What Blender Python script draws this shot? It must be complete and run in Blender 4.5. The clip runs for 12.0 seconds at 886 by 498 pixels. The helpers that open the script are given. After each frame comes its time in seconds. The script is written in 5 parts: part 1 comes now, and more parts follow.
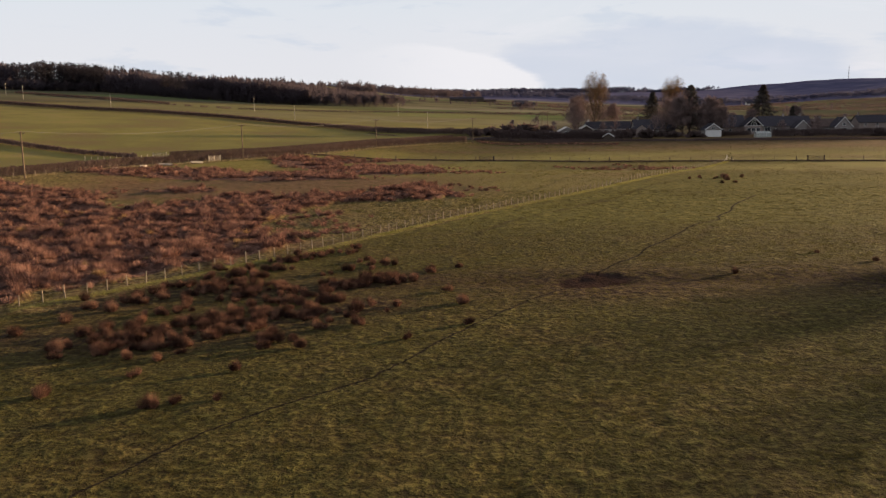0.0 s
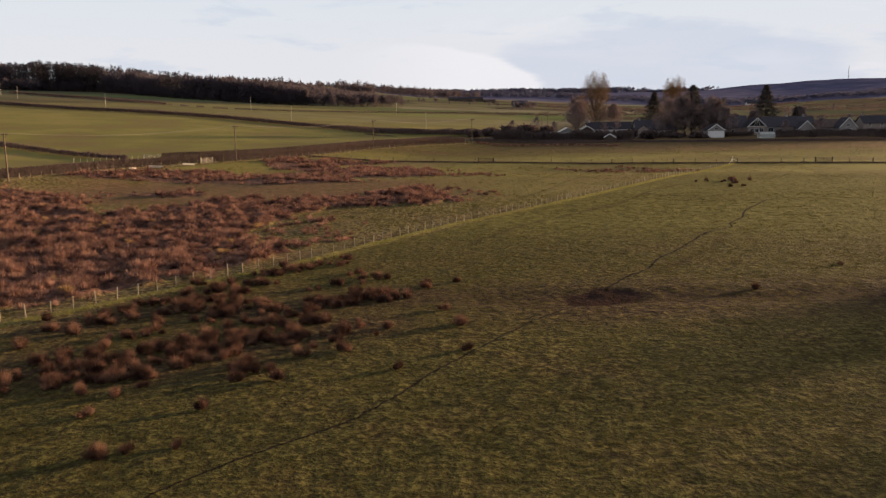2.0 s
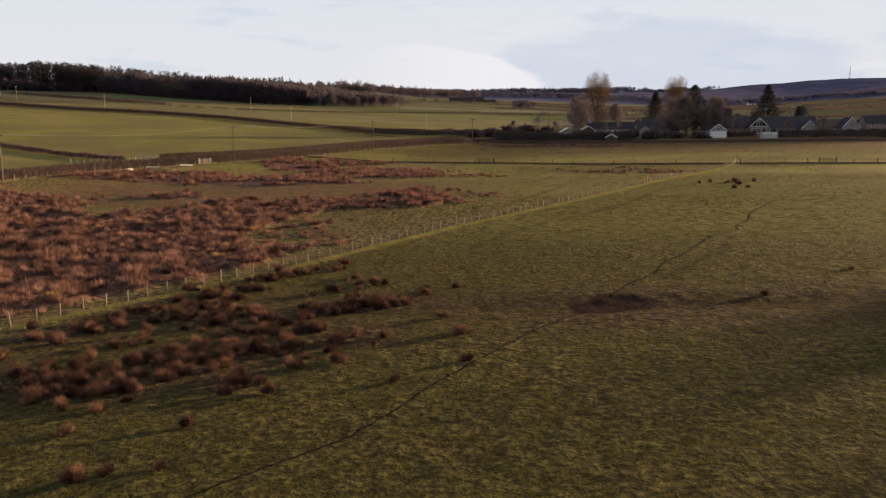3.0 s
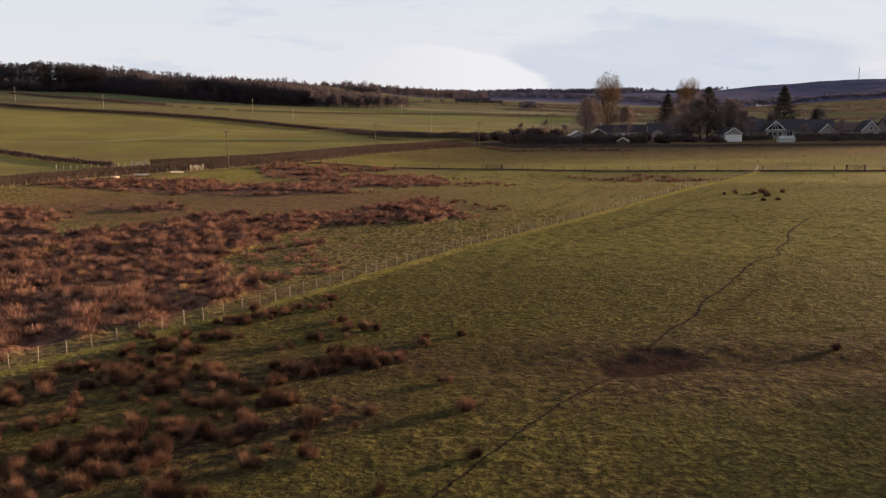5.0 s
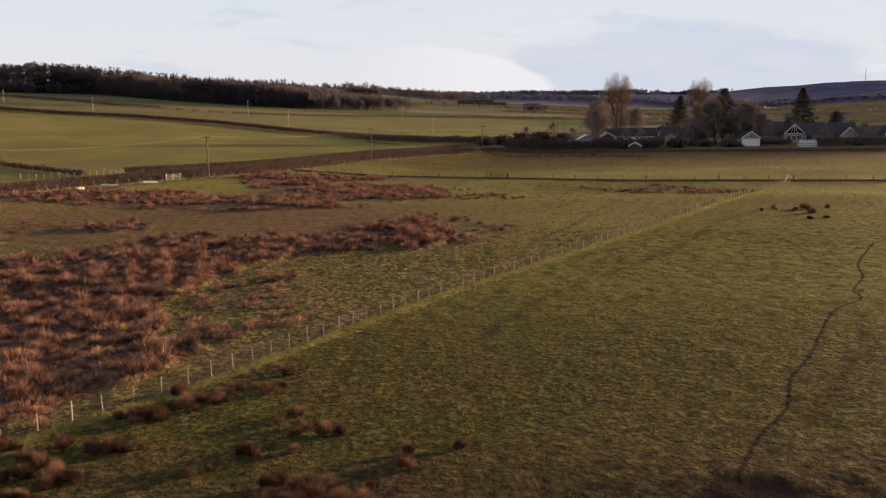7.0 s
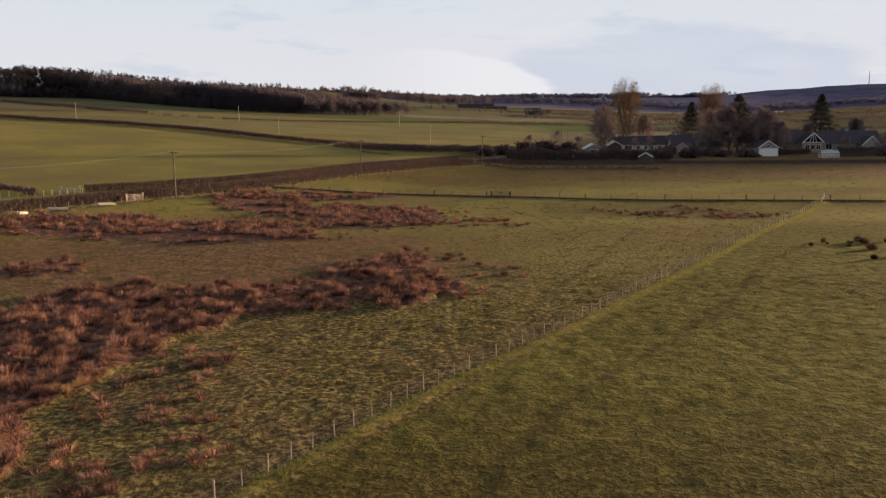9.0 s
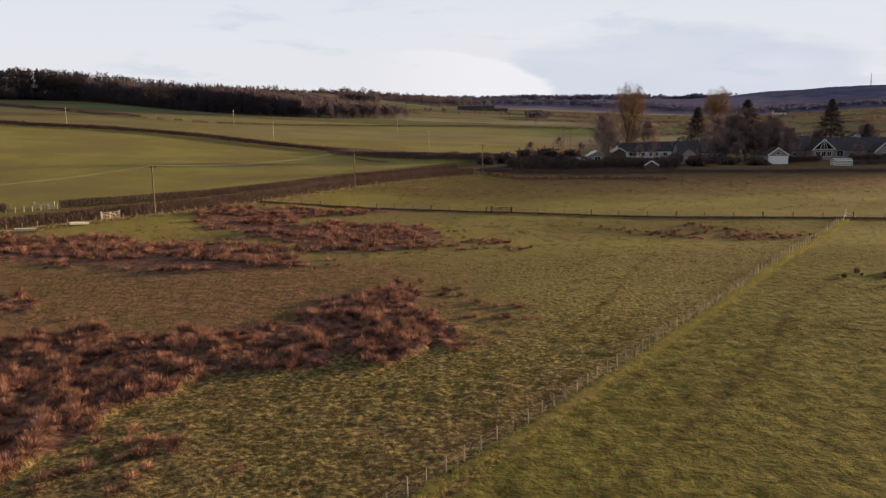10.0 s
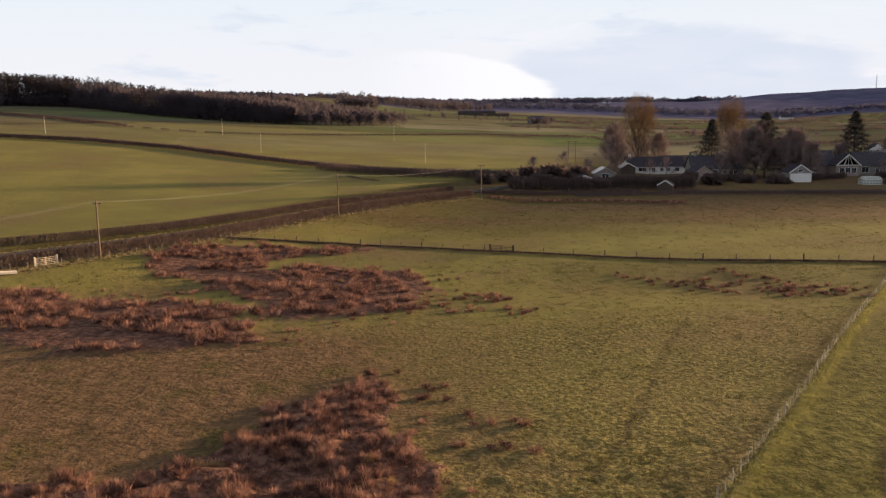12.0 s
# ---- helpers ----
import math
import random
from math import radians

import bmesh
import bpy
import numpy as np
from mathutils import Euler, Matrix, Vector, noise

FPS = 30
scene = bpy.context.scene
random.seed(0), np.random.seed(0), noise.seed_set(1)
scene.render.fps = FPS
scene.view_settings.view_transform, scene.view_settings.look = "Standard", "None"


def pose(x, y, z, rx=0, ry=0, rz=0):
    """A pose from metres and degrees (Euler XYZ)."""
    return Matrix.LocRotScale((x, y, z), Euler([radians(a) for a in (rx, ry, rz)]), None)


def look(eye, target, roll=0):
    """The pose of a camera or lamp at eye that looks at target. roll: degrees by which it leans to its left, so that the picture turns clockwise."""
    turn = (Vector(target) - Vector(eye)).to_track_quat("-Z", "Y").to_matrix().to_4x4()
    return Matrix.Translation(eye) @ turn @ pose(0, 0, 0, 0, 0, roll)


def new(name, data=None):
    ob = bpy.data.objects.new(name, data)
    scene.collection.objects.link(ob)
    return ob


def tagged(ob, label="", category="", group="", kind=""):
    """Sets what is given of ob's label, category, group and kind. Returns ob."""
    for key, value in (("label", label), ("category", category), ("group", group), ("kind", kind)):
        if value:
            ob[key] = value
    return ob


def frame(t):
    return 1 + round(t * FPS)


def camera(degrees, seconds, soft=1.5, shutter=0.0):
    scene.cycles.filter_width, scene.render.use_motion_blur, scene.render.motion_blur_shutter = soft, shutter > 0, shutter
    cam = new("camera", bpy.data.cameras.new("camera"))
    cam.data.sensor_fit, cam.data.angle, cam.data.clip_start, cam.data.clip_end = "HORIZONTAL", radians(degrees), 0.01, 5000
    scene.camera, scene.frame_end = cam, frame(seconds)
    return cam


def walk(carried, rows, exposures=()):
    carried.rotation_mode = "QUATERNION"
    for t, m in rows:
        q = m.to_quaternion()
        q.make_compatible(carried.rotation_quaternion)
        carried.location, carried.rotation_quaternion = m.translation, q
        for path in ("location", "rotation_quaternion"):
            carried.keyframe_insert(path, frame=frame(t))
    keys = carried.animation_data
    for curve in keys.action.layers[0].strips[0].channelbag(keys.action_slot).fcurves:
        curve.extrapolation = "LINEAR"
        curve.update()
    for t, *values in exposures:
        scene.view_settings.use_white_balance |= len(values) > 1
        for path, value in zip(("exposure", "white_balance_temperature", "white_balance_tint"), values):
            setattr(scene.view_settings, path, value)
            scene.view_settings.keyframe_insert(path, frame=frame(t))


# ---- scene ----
cam = camera(56.3, 12.0, soft=1.35)
METRES, EYE, TILT, LEAN, TURN = 93.2, 14.5, 0.0, 0.0, 0.0
ROWS = [
    (0.0, 0.0, 0.0, 0.0, -0.13, -9.47, 0.76),
    (0.5, 0.0007, 0.0181, 0.0006, -0.1, -9.47, 0.74),
    (1.0, 0.0017, 0.0315, 0.0005, -0.19, -9.48, 0.77),
    (1.5, 0.0021, 0.045, 0.0005, -0.2, -9.48, 0.73),
    (2.0, 0.0029, 0.0617, 0.0017, -0.18, -9.47, 0.76),
    (2.5, 0.0036, 0.0709, 0.0019, -0.22, -9.47, 0.79),
    (3.0, 0.0042, 0.0842, 0.0024, -0.13, -9.47, 0.78),
    (5.0, 0.0067, 0.2096, 0.0123, 0.28, -9.45, 0.7),
    (5.5, 0.0074, 0.2537, 0.0131, 0.33, -9.43, 0.68),
    (6.0, 0.0083, 0.3014, 0.0144, 0.38, -9.39, 0.69),
    (6.5, 0.0099, 0.3522, 0.0154, 0.45, -9.36, 0.7),
    (7.0, 0.012, 0.4048, 0.0175, 0.48, -9.34, 0.7),
    (9.0, 0.0226, 0.6273, 0.0385, 0.52, -9.17, 0.67),
    (9.5, 0.0252, 0.6849, 0.0436, 0.53, -9.1, 0.68),
    (10.0, 0.0286, 0.745, 0.0614, 0.54, -9.14, 0.68),
    (10.5, 0.032, 0.8077, 0.0864, 0.54, -9.1, 0.7),
    (11.0, 0.0351, 0.8684, 0.1028, 0.57, -9.06, 0.7),
    (11.5, 0.0385, 0.9277, 0.1071, 0.57, -9.01, 0.72),
    (12.0, 0.0461, 0.9871, 0.1075, 0.65, -9.04, 0.69),
]
EXPOSURES = [(0, 1.84), (5, 1.84), (7, 1.84), (9, 1.79), (9.5, 1.80), (10.3, 1.90), (11, 1.99), (12, 2.04)]
walk(cam, [(t, pose(0, 0, EYE, TILT, LEAN, TURN) @ pose(METRES * x, METRES * y, METRES * z, 90 + pitch, roll, yaw)) for t, x, y, z, yaw, pitch, roll in ROWS], EXPOSURES)

SUN_AZ, SUN_EL = 61.5, 6.3          # degrees clockwise from +y, and above the horizon

# ---- light ----
world = bpy.data.worlds.new("sky")
scene.world = world
world.use_nodes = True
wn, wl = world.node_tree.nodes, world.node_tree.links
wn.clear()

sky = wn.new("ShaderNodeTexSky")
sky.sky_type, sky.sun_disc = "NISHITA", False
sky.sun_elevation, sky.sun_rotation = radians(SUN_EL), radians(SUN_AZ)
sky.air_density, sky.dust_density, sky.ozone_density = 1.0, 0.6, 1.5
skyscale = wn.new("ShaderNodeVectorMath")
skyscale.operation = "SCALE"
skyscale.inputs["Scale"].default_value = 0.075
wl.new(sky.outputs[0], skyscale.inputs[0])
tc = wn.new("ShaderNodeTexCoord")
sep = wn.new("ShaderNodeSeparateXYZ")
wl.new(tc.outputs["Generated"], sep.inputs[0])


def wmath(op, a, b=None, c=None, clamp=False):
    n = wn.new("ShaderNodeMath")
    n.operation, n.use_clamp = op, clamp
    for i, v in enumerate((a, b, c)):
        if v is None:
            continue
        if isinstance(v, (int, float)):
            n.inputs[i].default_value = v
        else:
            wl.new(v, n.inputs[i])
    return n.outputs[0]


azim = wmath("ARCTAN2", sep.outputs["X"], sep.outputs["Y"])
elev = wmath("ARCSINE", sep.outputs["Z"])
comb = wn.new("ShaderNodeCombineXYZ")
wl.new(azim, comb.inputs[0]), wl.new(wmath("MULTIPLY", elev, 4.5), comb.inputs[1])


def wnoise(scale, detail, rough, dist=0.0):
    n = wn.new("ShaderNodeTexNoise")
    for k, v in (("Scale", scale), ("Detail", detail), ("Roughness", rough), ("Distortion", dist)):
        n.inputs[k].default_value = v
    wl.new(comb.outputs[0], n.inputs["Vector"])
    return n.outputs[0]


def wmix(f, a, b):
    n = wn.new("ShaderNodeMix")
    n.data_type = "RGBA"
    wl.new(f, n.inputs[0])
    for i, v in ((6, a), (7, b)):
        if isinstance(v, tuple):
            n.inputs[i].default_value = (*v, 1)
        else:
            wl.new(v, n.inputs[i])
    return n.outputs[2]


def wstep(v, lo, hi):
    n = wn.new("ShaderNodeMapRange")
    n.interpolation_type = "SMOOTHSTEP"
    n.inputs["From Min"].default_value, n.inputs["From Max"].default_value = lo, hi
    wl.new(v, n.inputs["Value"])
    return n.outputs[0]


def oval(ca, ce, ra, re, wob):
    """How far out of an oval of sky a direction lies, 1 at its ragged edge."""
    u = wmath("DIVIDE", wmath("SUBTRACT", azim, ca), ra)
    v = wmath("DIVIDE", wmath("SUBTRACT", elev, ce), re)
    r = wmath("SQRT", wmath("ADD", wmath("MULTIPLY", u, u), wmath("MULTIPLY", v, v)))
    return wmath("ADD", r, wmath("MULTIPLY", wmath("SUBTRACT", wnoise(9.0, 6.0, 0.6), 0.5), wob))


# a veil of high cloud that thins overhead, with banks low over the hills
streak = wnoise(3.2, 7.0, 0.6, 0.6)
bank = wnoise(7.0, 6.0, 0.58, 0.3)
low = wmix(wstep(elev, 0.03, 0.24), (0.268, 0.270, 0.284), (0.232, 0.262, 0.290))
low = wmix(wmath("MULTIPLY", wstep(streak, 0.46, 0.66), wstep(azim, -0.10, 0.30)), low, (0.306, 0.296, 0.312))
low = wmix(wmath("MULTIPLY", wstep(bank, 0.54, 0.66), 0.5), low, (0.20, 0.225, 0.265))
blue = wstep(oval(0.25, 0.020, 0.24, 0.082, 0.55), 1.02, 0.80)
low = wmix(wmath("MULTIPLY", blue, wmath("MULTIPLY_ADD", wnoise(5.0, 5.0, 0.55), 0.7, 0.3, True)), low, (0.204, 0.224, 0.264))
white = wmath("MULTIPLY", wstep(oval(-0.03, 0.000, 0.162, 0.078, 0.30), 1.02, 0.93), wstep(azim, -0.14, 0.05))
low = wmix(white, low, (0.296, 0.293, 0.304))
high = wmix(wmath("MULTIPLY_ADD", wnoise(2.2, 5.0, 0.6), 0.8, 0.25, True), skyscale.outputs[0], (0.240, 0.222, 0.226))
col = wmix(wstep(elev, 0.22, 0.75), low, high)
bg = wn.new("ShaderNodeBackground")
wl.new(col, bg.inputs["Color"])
bg.inputs["Strength"].default_value = 0.81
wo = wn.new("ShaderNodeOutputWorld")
wl.new(bg.outputs[0], wo.inputs["Surface"])

sun = new("sun", bpy.data.lights.new("sun", "SUN"))
sun.data.energy, sun.data.angle, sun.data.color = 4.8, radians(1.8), (1.0, 0.67, 0.37)
az, el = radians(SUN_AZ), radians(SUN_EL)
sun.matrix_world = look((math.sin(az) * math.cos(el) * 100, math.cos(az) * math.cos(el) * 100, math.sin(el) * 100), (0, 0, 0))


# ---- materials ----
def material(name, stops, scale=3.0, rough=0.9, bump=0.0, bscale=30.0, detail=5.0, rnd=0.0, metal=0.0, spec=0.3, island=False, trans=0.0, span=0.2):
    """Noise between colour stops, at two scales, with relief; rnd: how much each object or island differs in brightness."""
    m = bpy.data.materials.new(name)
    m.use_nodes = True
    N, L = m.node_tree.nodes, m.node_tree.links
    b = N["Principled BSDF"]
    b.inputs["Roughness"].default_value, b.inputs["Metallic"].default_value = rough, metal
    b.inputs["Specular IOR Level"].default_value = spec
    geo = N.new("ShaderNodeNewGeometry")
    nz = N.new("ShaderNodeTexNoise")
    nz.inputs["Scale"].default_value, nz.inputs["Detail"].default_value, nz.inputs["Roughness"].default_value = scale, detail, 0.65
    L.new(geo.outputs["Position"], nz.inputs["Vector"])
    ramp = N.new("ShaderNodeValToRGB")
    e = ramp.color_ramp.elements
    while len(e) < len(stops):
        e.new(0.5)
    for i, c in enumerate(stops):
        e[i].position = 0.5 - span + 2 * span * i / max(1, len(stops) - 1)
        e[i].color = (*c, 1)
    L.new(nz.outputs[0], ramp.inputs[0])
    col = ramp.outputs[0]
    if rnd:
        src = geo.outputs["Random Per Island"]
        if not island:
            oi = N.new("ShaderNodeObjectInfo")
            src = oi.outputs["Random"]
        mr = N.new("ShaderNodeMapRange")
        mr.inputs["To Min"].default_value, mr.inputs["To Max"].default_value = 1 - rnd, 1 + rnd
        L.new(src, mr.inputs["Value"])
        vm = N.new("ShaderNodeVectorMath")
        vm.operation = "SCALE"
        L.new(col, vm.inputs[0]), L.new(mr.outputs[0], vm.inputs["Scale"])
        col = vm.outputs[0]
    L.new(col, b.inputs["Base Color"])
    if trans:
        b.inputs["Subsurface Weight"].default_value = 0.0
        tr = N.new("ShaderNodeBsdfTranslucent")
        L.new(col, tr.inputs["Color"])
        mx = N.new("ShaderNodeMixShader")
        mx.inputs[0].default_value = trans
        L.new(b.outputs[0], mx.inputs[1]), L.new(tr.outputs[0], mx.inputs[2])
        L.new(mx.outputs[0], N["Material Output"].inputs["Surface"])
    if bump:
        nb = N.new("ShaderNodeTexNoise")
        nb.inputs["Scale"].default_value, nb.inputs["Detail"].default_value = bscale, 4.0
        L.new(geo.outputs["Position"], nb.inputs["Vector"])
        bp = N.new("ShaderNodeBump")
        bp.inputs["Strength"].default_value, bp.inputs["Distance"].default_value = 1.0, bump
        L.new(nb.outputs[0], bp.inputs["Height"])
        L.new(bp.outputs[0], b.inputs["Normal"])
    return m


RUSH = material("rush", [(0.048, 0.028, 0.027), (0.154, 0.082, 0.064), (0.303, 0.170, 0.127)], 0.75, rnd=0.35, island=True, trans=0.12, span=0.13, detail=2.0, spec=0.0)
RUSH_TIP = material("rush_straw", [(0.20, 0.12, 0.06), (0.34, 0.22, 0.11)], 0.5, rnd=0.3, island=True, trans=0.25, spec=0.0)
GRASS = material("grass_blades", [(0.048, 0.043, 0.016), (0.077, 0.069, 0.025), (0.130, 0.112, 0.045)], 0.5, rnd=0.25, island=True, trans=0.5, spec=0.0)
VERGE = material("verge_grass", [(0.144, 0.139, 0.046), (0.244, 0.226, 0.082)], 0.3, rnd=0.25, island=True, trans=0.5, spec=0.0)
STRAWGRASS = material("winter_straw", [(0.16, 0.13, 0.07), (0.30, 0.245, 0.14)], 0.5, rnd=0.3, island=True, trans=0.3, spec=0.0)
POST = material("weathered_post", [(0.15, 0.12, 0.09), (0.28, 0.225, 0.17)], 6.0, bump=0.01, rnd=0.25)
WIRE = material("galvanised_wire", [(0.07, 0.068, 0.066), (0.12, 0.115, 0.11)], 8.0, rough=0.7, metal=0.3)
POLE = material("creosoted_pole", [(0.07, 0.05, 0.035), (0.14, 0.10, 0.07)], 3.0, bump=0.01)
DARKPOST = material("dark_weathered_post", [(0.045, 0.036, 0.030), (0.085, 0.068, 0.055)], 6.0, bump=0.01, rnd=0.25)
PALEPOLE = material("sunlit_grey_pole", [(0.26, 0.235, 0.20), (0.36, 0.33, 0.28)], 3.0)
HEDGE = material("bare_hedge_twigs", [(0.070, 0.052, 0.052), (0.109, 0.079, 0.074)], 0.8, rnd=0.12, island=True, trans=0.4, spec=0.0)
LANEHEDGE = material("clipped_hedge_twigs", [(0.075, 0.052, 0.048), (0.115, 0.082, 0.073)], 0.5, rnd=0.10, island=True, trans=0.4, spec=0.0)
BARK = material("bark", [(0.050, 0.035, 0.025), (0.11, 0.075, 0.05)], 2.0, bump=0.03, bscale=6)
TWIG = material("bare_twigs", [(0.150, 0.112, 0.110), (0.230, 0.168, 0.158)], 0.4, rnd=0.35, island=True, trans=0.1, spec=0.0)
CATKIN = material("golden_twigs", [(0.13, 0.078, 0.036), (0.25, 0.155, 0.07)], 0.4, rnd=0.3, island=True, spec=0.0)
NEEDLE = material("conifer_needles", [(0.058, 0.052, 0.048), (0.094, 0.084, 0.070)], 0.6, rnd=0.4, island=True, trans=0.3, spec=0.0)
# Twig colour raised towards mauve, countering orange sun in place of haze.
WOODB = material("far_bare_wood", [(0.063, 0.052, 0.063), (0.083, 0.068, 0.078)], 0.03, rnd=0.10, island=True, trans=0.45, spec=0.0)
# Blue-grey tint stands in for haze over the distant woods.
FARWOOD = material("haze_tinted_wood", [(0.043, 0.046, 0.083), (0.055, 0.057, 0.094)], 0.01, rnd=0.05, island=True, trans=0.5, spec=0.0)
# Darker copy of rush: single clumps' shade side put into the colour.
RUSHD = material("shaded_rush", [(0.032, 0.019, 0.016), (0.088, 0.047, 0.035), (0.205, 0.113, 0.076)], 0.9, rnd=0.35, island=True, trans=0.08, span=0.13, detail=2.0, spec=0.0)
# Conifers carry the same mauve haze tint as the bare wood.
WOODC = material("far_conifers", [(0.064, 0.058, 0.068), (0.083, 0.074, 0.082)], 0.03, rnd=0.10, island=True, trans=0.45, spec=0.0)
ROAD = material("asphalt", [(0.034, 0.031, 0.030), (0.055, 0.050, 0.047)], 2.0, bump=0.004, bscale=80, spec=0.03)
SLATE = material("slate_roof", [(0.028, 0.027, 0.034), (0.055, 0.052, 0.062)], 1.2, rough=0.95, spec=0.0, bump=0.02, bscale=5, rnd=0.2)
TILE = material("brown_tile_roof", [(0.060, 0.045, 0.042), (0.095, 0.072, 0.066)], 1.2, rough=0.9, spec=0.0, bump=0.02, bscale=5, rnd=0.2)
PALEROOF = material("pale_sheet_roof", [(0.30, 0.28, 0.27), (0.42, 0.39, 0.37)], 1.0, rough=0.5)
RENDER = material("white_render", [(0.46, 0.45, 0.44), (0.58, 0.57, 0.555)], 0.6, bump=0.004)
HARL = material("grey_harling", [(0.145, 0.130, 0.125), (0.22, 0.20, 0.19)], 0.7, bump=0.01, rnd=0.15)
STONE = material("sandstone", [(0.155, 0.122, 0.110), (0.235, 0.188, 0.168)], 1.2, bump=0.02, bscale=4, rnd=0.15)
WHITE = material("white_paint", [(0.48, 0.475, 0.47), (0.59, 0.585, 0.58)], 1.5, rough=0.45)
DARKWOOD = material("dark_boards", [(0.04, 0.03, 0.025), (0.08, 0.06, 0.045)], 2.0, bump=0.01)
GREENW = material("greenhouse_frame", [(0.45, 0.47, 0.45), (0.6, 0.62, 0.6)], 1.0, rough=0.4)
GATE = material("weathered_gate", [(0.30, 0.26, 0.20), (0.46, 0.40, 0.32)], 5.0, bump=0.006, rnd=0.15)
GLASS = bpy.data.materials.new("window_glass")
GLASS.use_nodes = True
gb = GLASS.node_tree.nodes["Principled BSDF"]
gb.inputs["Base Color"].default_value, gb.inputs["Roughness"].default_value = (0.02, 0.024, 0.03, 1), 0.06


# ---- terrain ----
def lattice(x, y, size, seed):
    """Smooth value noise in 0..1."""
    u, v = np.asarray(x, float) / size, np.asarray(y, float) / size
    i, j = np.floor(u), np.floor(v)
    f, g = u - i, v - j
    f, g = f * f * (3 - 2 * f), g * g * (3 - 2 * g)

    def h(a, b):
        n = np.sin(a * 127.1 + b * 311.7 + seed * 74.7) * 43758.5453
        return n - np.floor(n)
    return (h(i, j) * (1 - f) + h(i + 1, j) * f) * (1 - g) + (h(i, j + 1) * (1 - f) + h(i + 1, j + 1) * f) * g


def softplus(v, w):
    v = np.asarray(v, float) / w
    return w * (np.log1p(np.exp(-np.abs(v))) + np.maximum(v, 0))


def ease(v):
    v = np.clip(v, 0, 1)
    return v * v * (3 - 2 * v)


def height(x, y):
    """The lie of the land: a flat marshy pasture, a hillside beyond the lane, and a far ridge."""
    x, y = np.asarray(x, float), np.asarray(y, float)
    s = -0.854 * (x + 90) + 0.52 * (y - 177)
    z = 2.2 * ease((s + 26) / 24) + 0.073 * softplus(s - 50, 18) + 0.032 * softplus(y - 430, 30) * (0.5 + 0.5 * np.tanh((60 - s) / 120))
    z = 75 * np.tanh(z / 75)
    z = z + 1.3 * ease((y - 235) / 110)
    z = z - 1.0 * np.exp(-((x - 28) / 45) ** 2 - ((y - 214) / 16) ** 2)
    z = z - 0.18 * np.exp(-((y - 69 - 0.02 * x) / 2.6) ** 2) * ease((x + 2) / 8)
    # Unseen knoll, added to keep the low sun off the village.
    z = z + 60 * np.exp(-((x - 520) / 90) ** 2 - ((y - 577) / 105) ** 2)
    z = z + 13 * np.exp(-((x + 175) / 105) ** 2 - ((y - 1150) / 130) ** 2)
    ridge = 57 + 24 * ease((50 - x) / 700) + 30 * ease((x - 720) / 420) - 9 * ease((x - 1230) / 250) + 6 * (lattice(x, y, 260, 3) - 0.5) + 4 * (lattice(x, y, 90, 4) - 0.5)
    w = ease((y - 1250) / 1150)
    z = z * (1 - w) + ridge * w
    roll = (lattice(x, y, 26, 1) - 0.5) * 0.22 + (lattice(x, y, 7, 2) - 0.5) * 0.03
    return z + roll * ease((y + 20) / 40) + 0.0 * x


def mound(x, y):
    """Humps under the rush beds."""
    return 0.85 * lattice(x, y, 1.7, 41) ** 1.6


def ground_z(x, y):
    return float(height(x, y))


def inside(poly, x, y):
    """Even-odd test of arrays against a polygon."""
    c = np.zeros(np.shape(x), bool)
    n = len(poly)
    for k in range(n):
        (x1, y1), (x2, y2) = poly[k], poly[(k + 1) % n]
        if y1 == y2:
            continue
        c ^= ((y1 > y) != (y2 > y)) & (x < (x2 - x1) * (y - y1) / (y2 - y1) + x1)
    return c


def line_distance(pts, x, y):
    d = np.full(np.shape(x), 1e9)
    for (x1, y1), (x2, y2) in zip(pts, pts[1:]):
        l2 = (x2 - x1) ** 2 + (y2 - y1) ** 2
        t = np.clip(((x - x1) * (x2 - x1) + (y - y1) * (y2 - y1)) / l2, 0, 1)
        d = np.minimum(d, np.hypot(x - x1 - t * (x2 - x1), y - y1 - t * (y2 - y1)))
    return d


# rush beds, fences, lane and tracks on the plan
BEDS = [
    [(-62, 114), (-48, 126), (-36, 146), (-22, 145), (-15, 148), (-9.5, 163), (-5.5, 170), (-1, 165), (1, 153), (1.5, 137), (-7, 137), (-14, 133), (-21, 124), (-23, 107), (-18, 90), (-23, 80), (-30, 71), (-37, 62), (-60, 50), (-75, 80)],
    [(-95, 170), (-66, 155), (-49, 126), (-63, 116), (-90, 110)],
    [(-80, 190), (-59, 205), (-50, 206), (-28, 201), (-19, 190), (-17, 182), (-24, 178), (-40, 178), (-56, 186), (-80, 182)],
    [(-50, 230), (-40, 242), (-19, 248), (-10, 247), (-10, 244), (-24, 238), (-30, 233), (-27, 226), (-14, 227), (1, 221.5), (0, 196), (-11, 190), (-20, 194), (-29, 209), (-43, 221)],
    [(-60, 162), (-44, 160), (-44, 155), (-58, 155)],
]
SPARSE = [[(1, 206), (10, 209), (15, 199), (14, 193), (3, 194), (-2, 200)], [(30, 222), (47, 225), (64, 209), (60, 203), (47, 204), (36, 211)], [(-2, 170), (8, 160), (14, 145), (8, 137), (0, 140)], [(-22, 124), (-12, 120), (-8, 100), (-16, 92), (-20, 100)]]
FENCE = [(-52, 35), (-33.0, 61.6), (-24.2, 73.2), (-14.4, 86.6), (-5.6, 102), (0.5, 112), (8.0, 122.5), (15.3, 133.3), (25.5, 148.7), (35.8, 164), (45.7, 179.5), (61.9, 203.6), (78, 228)]
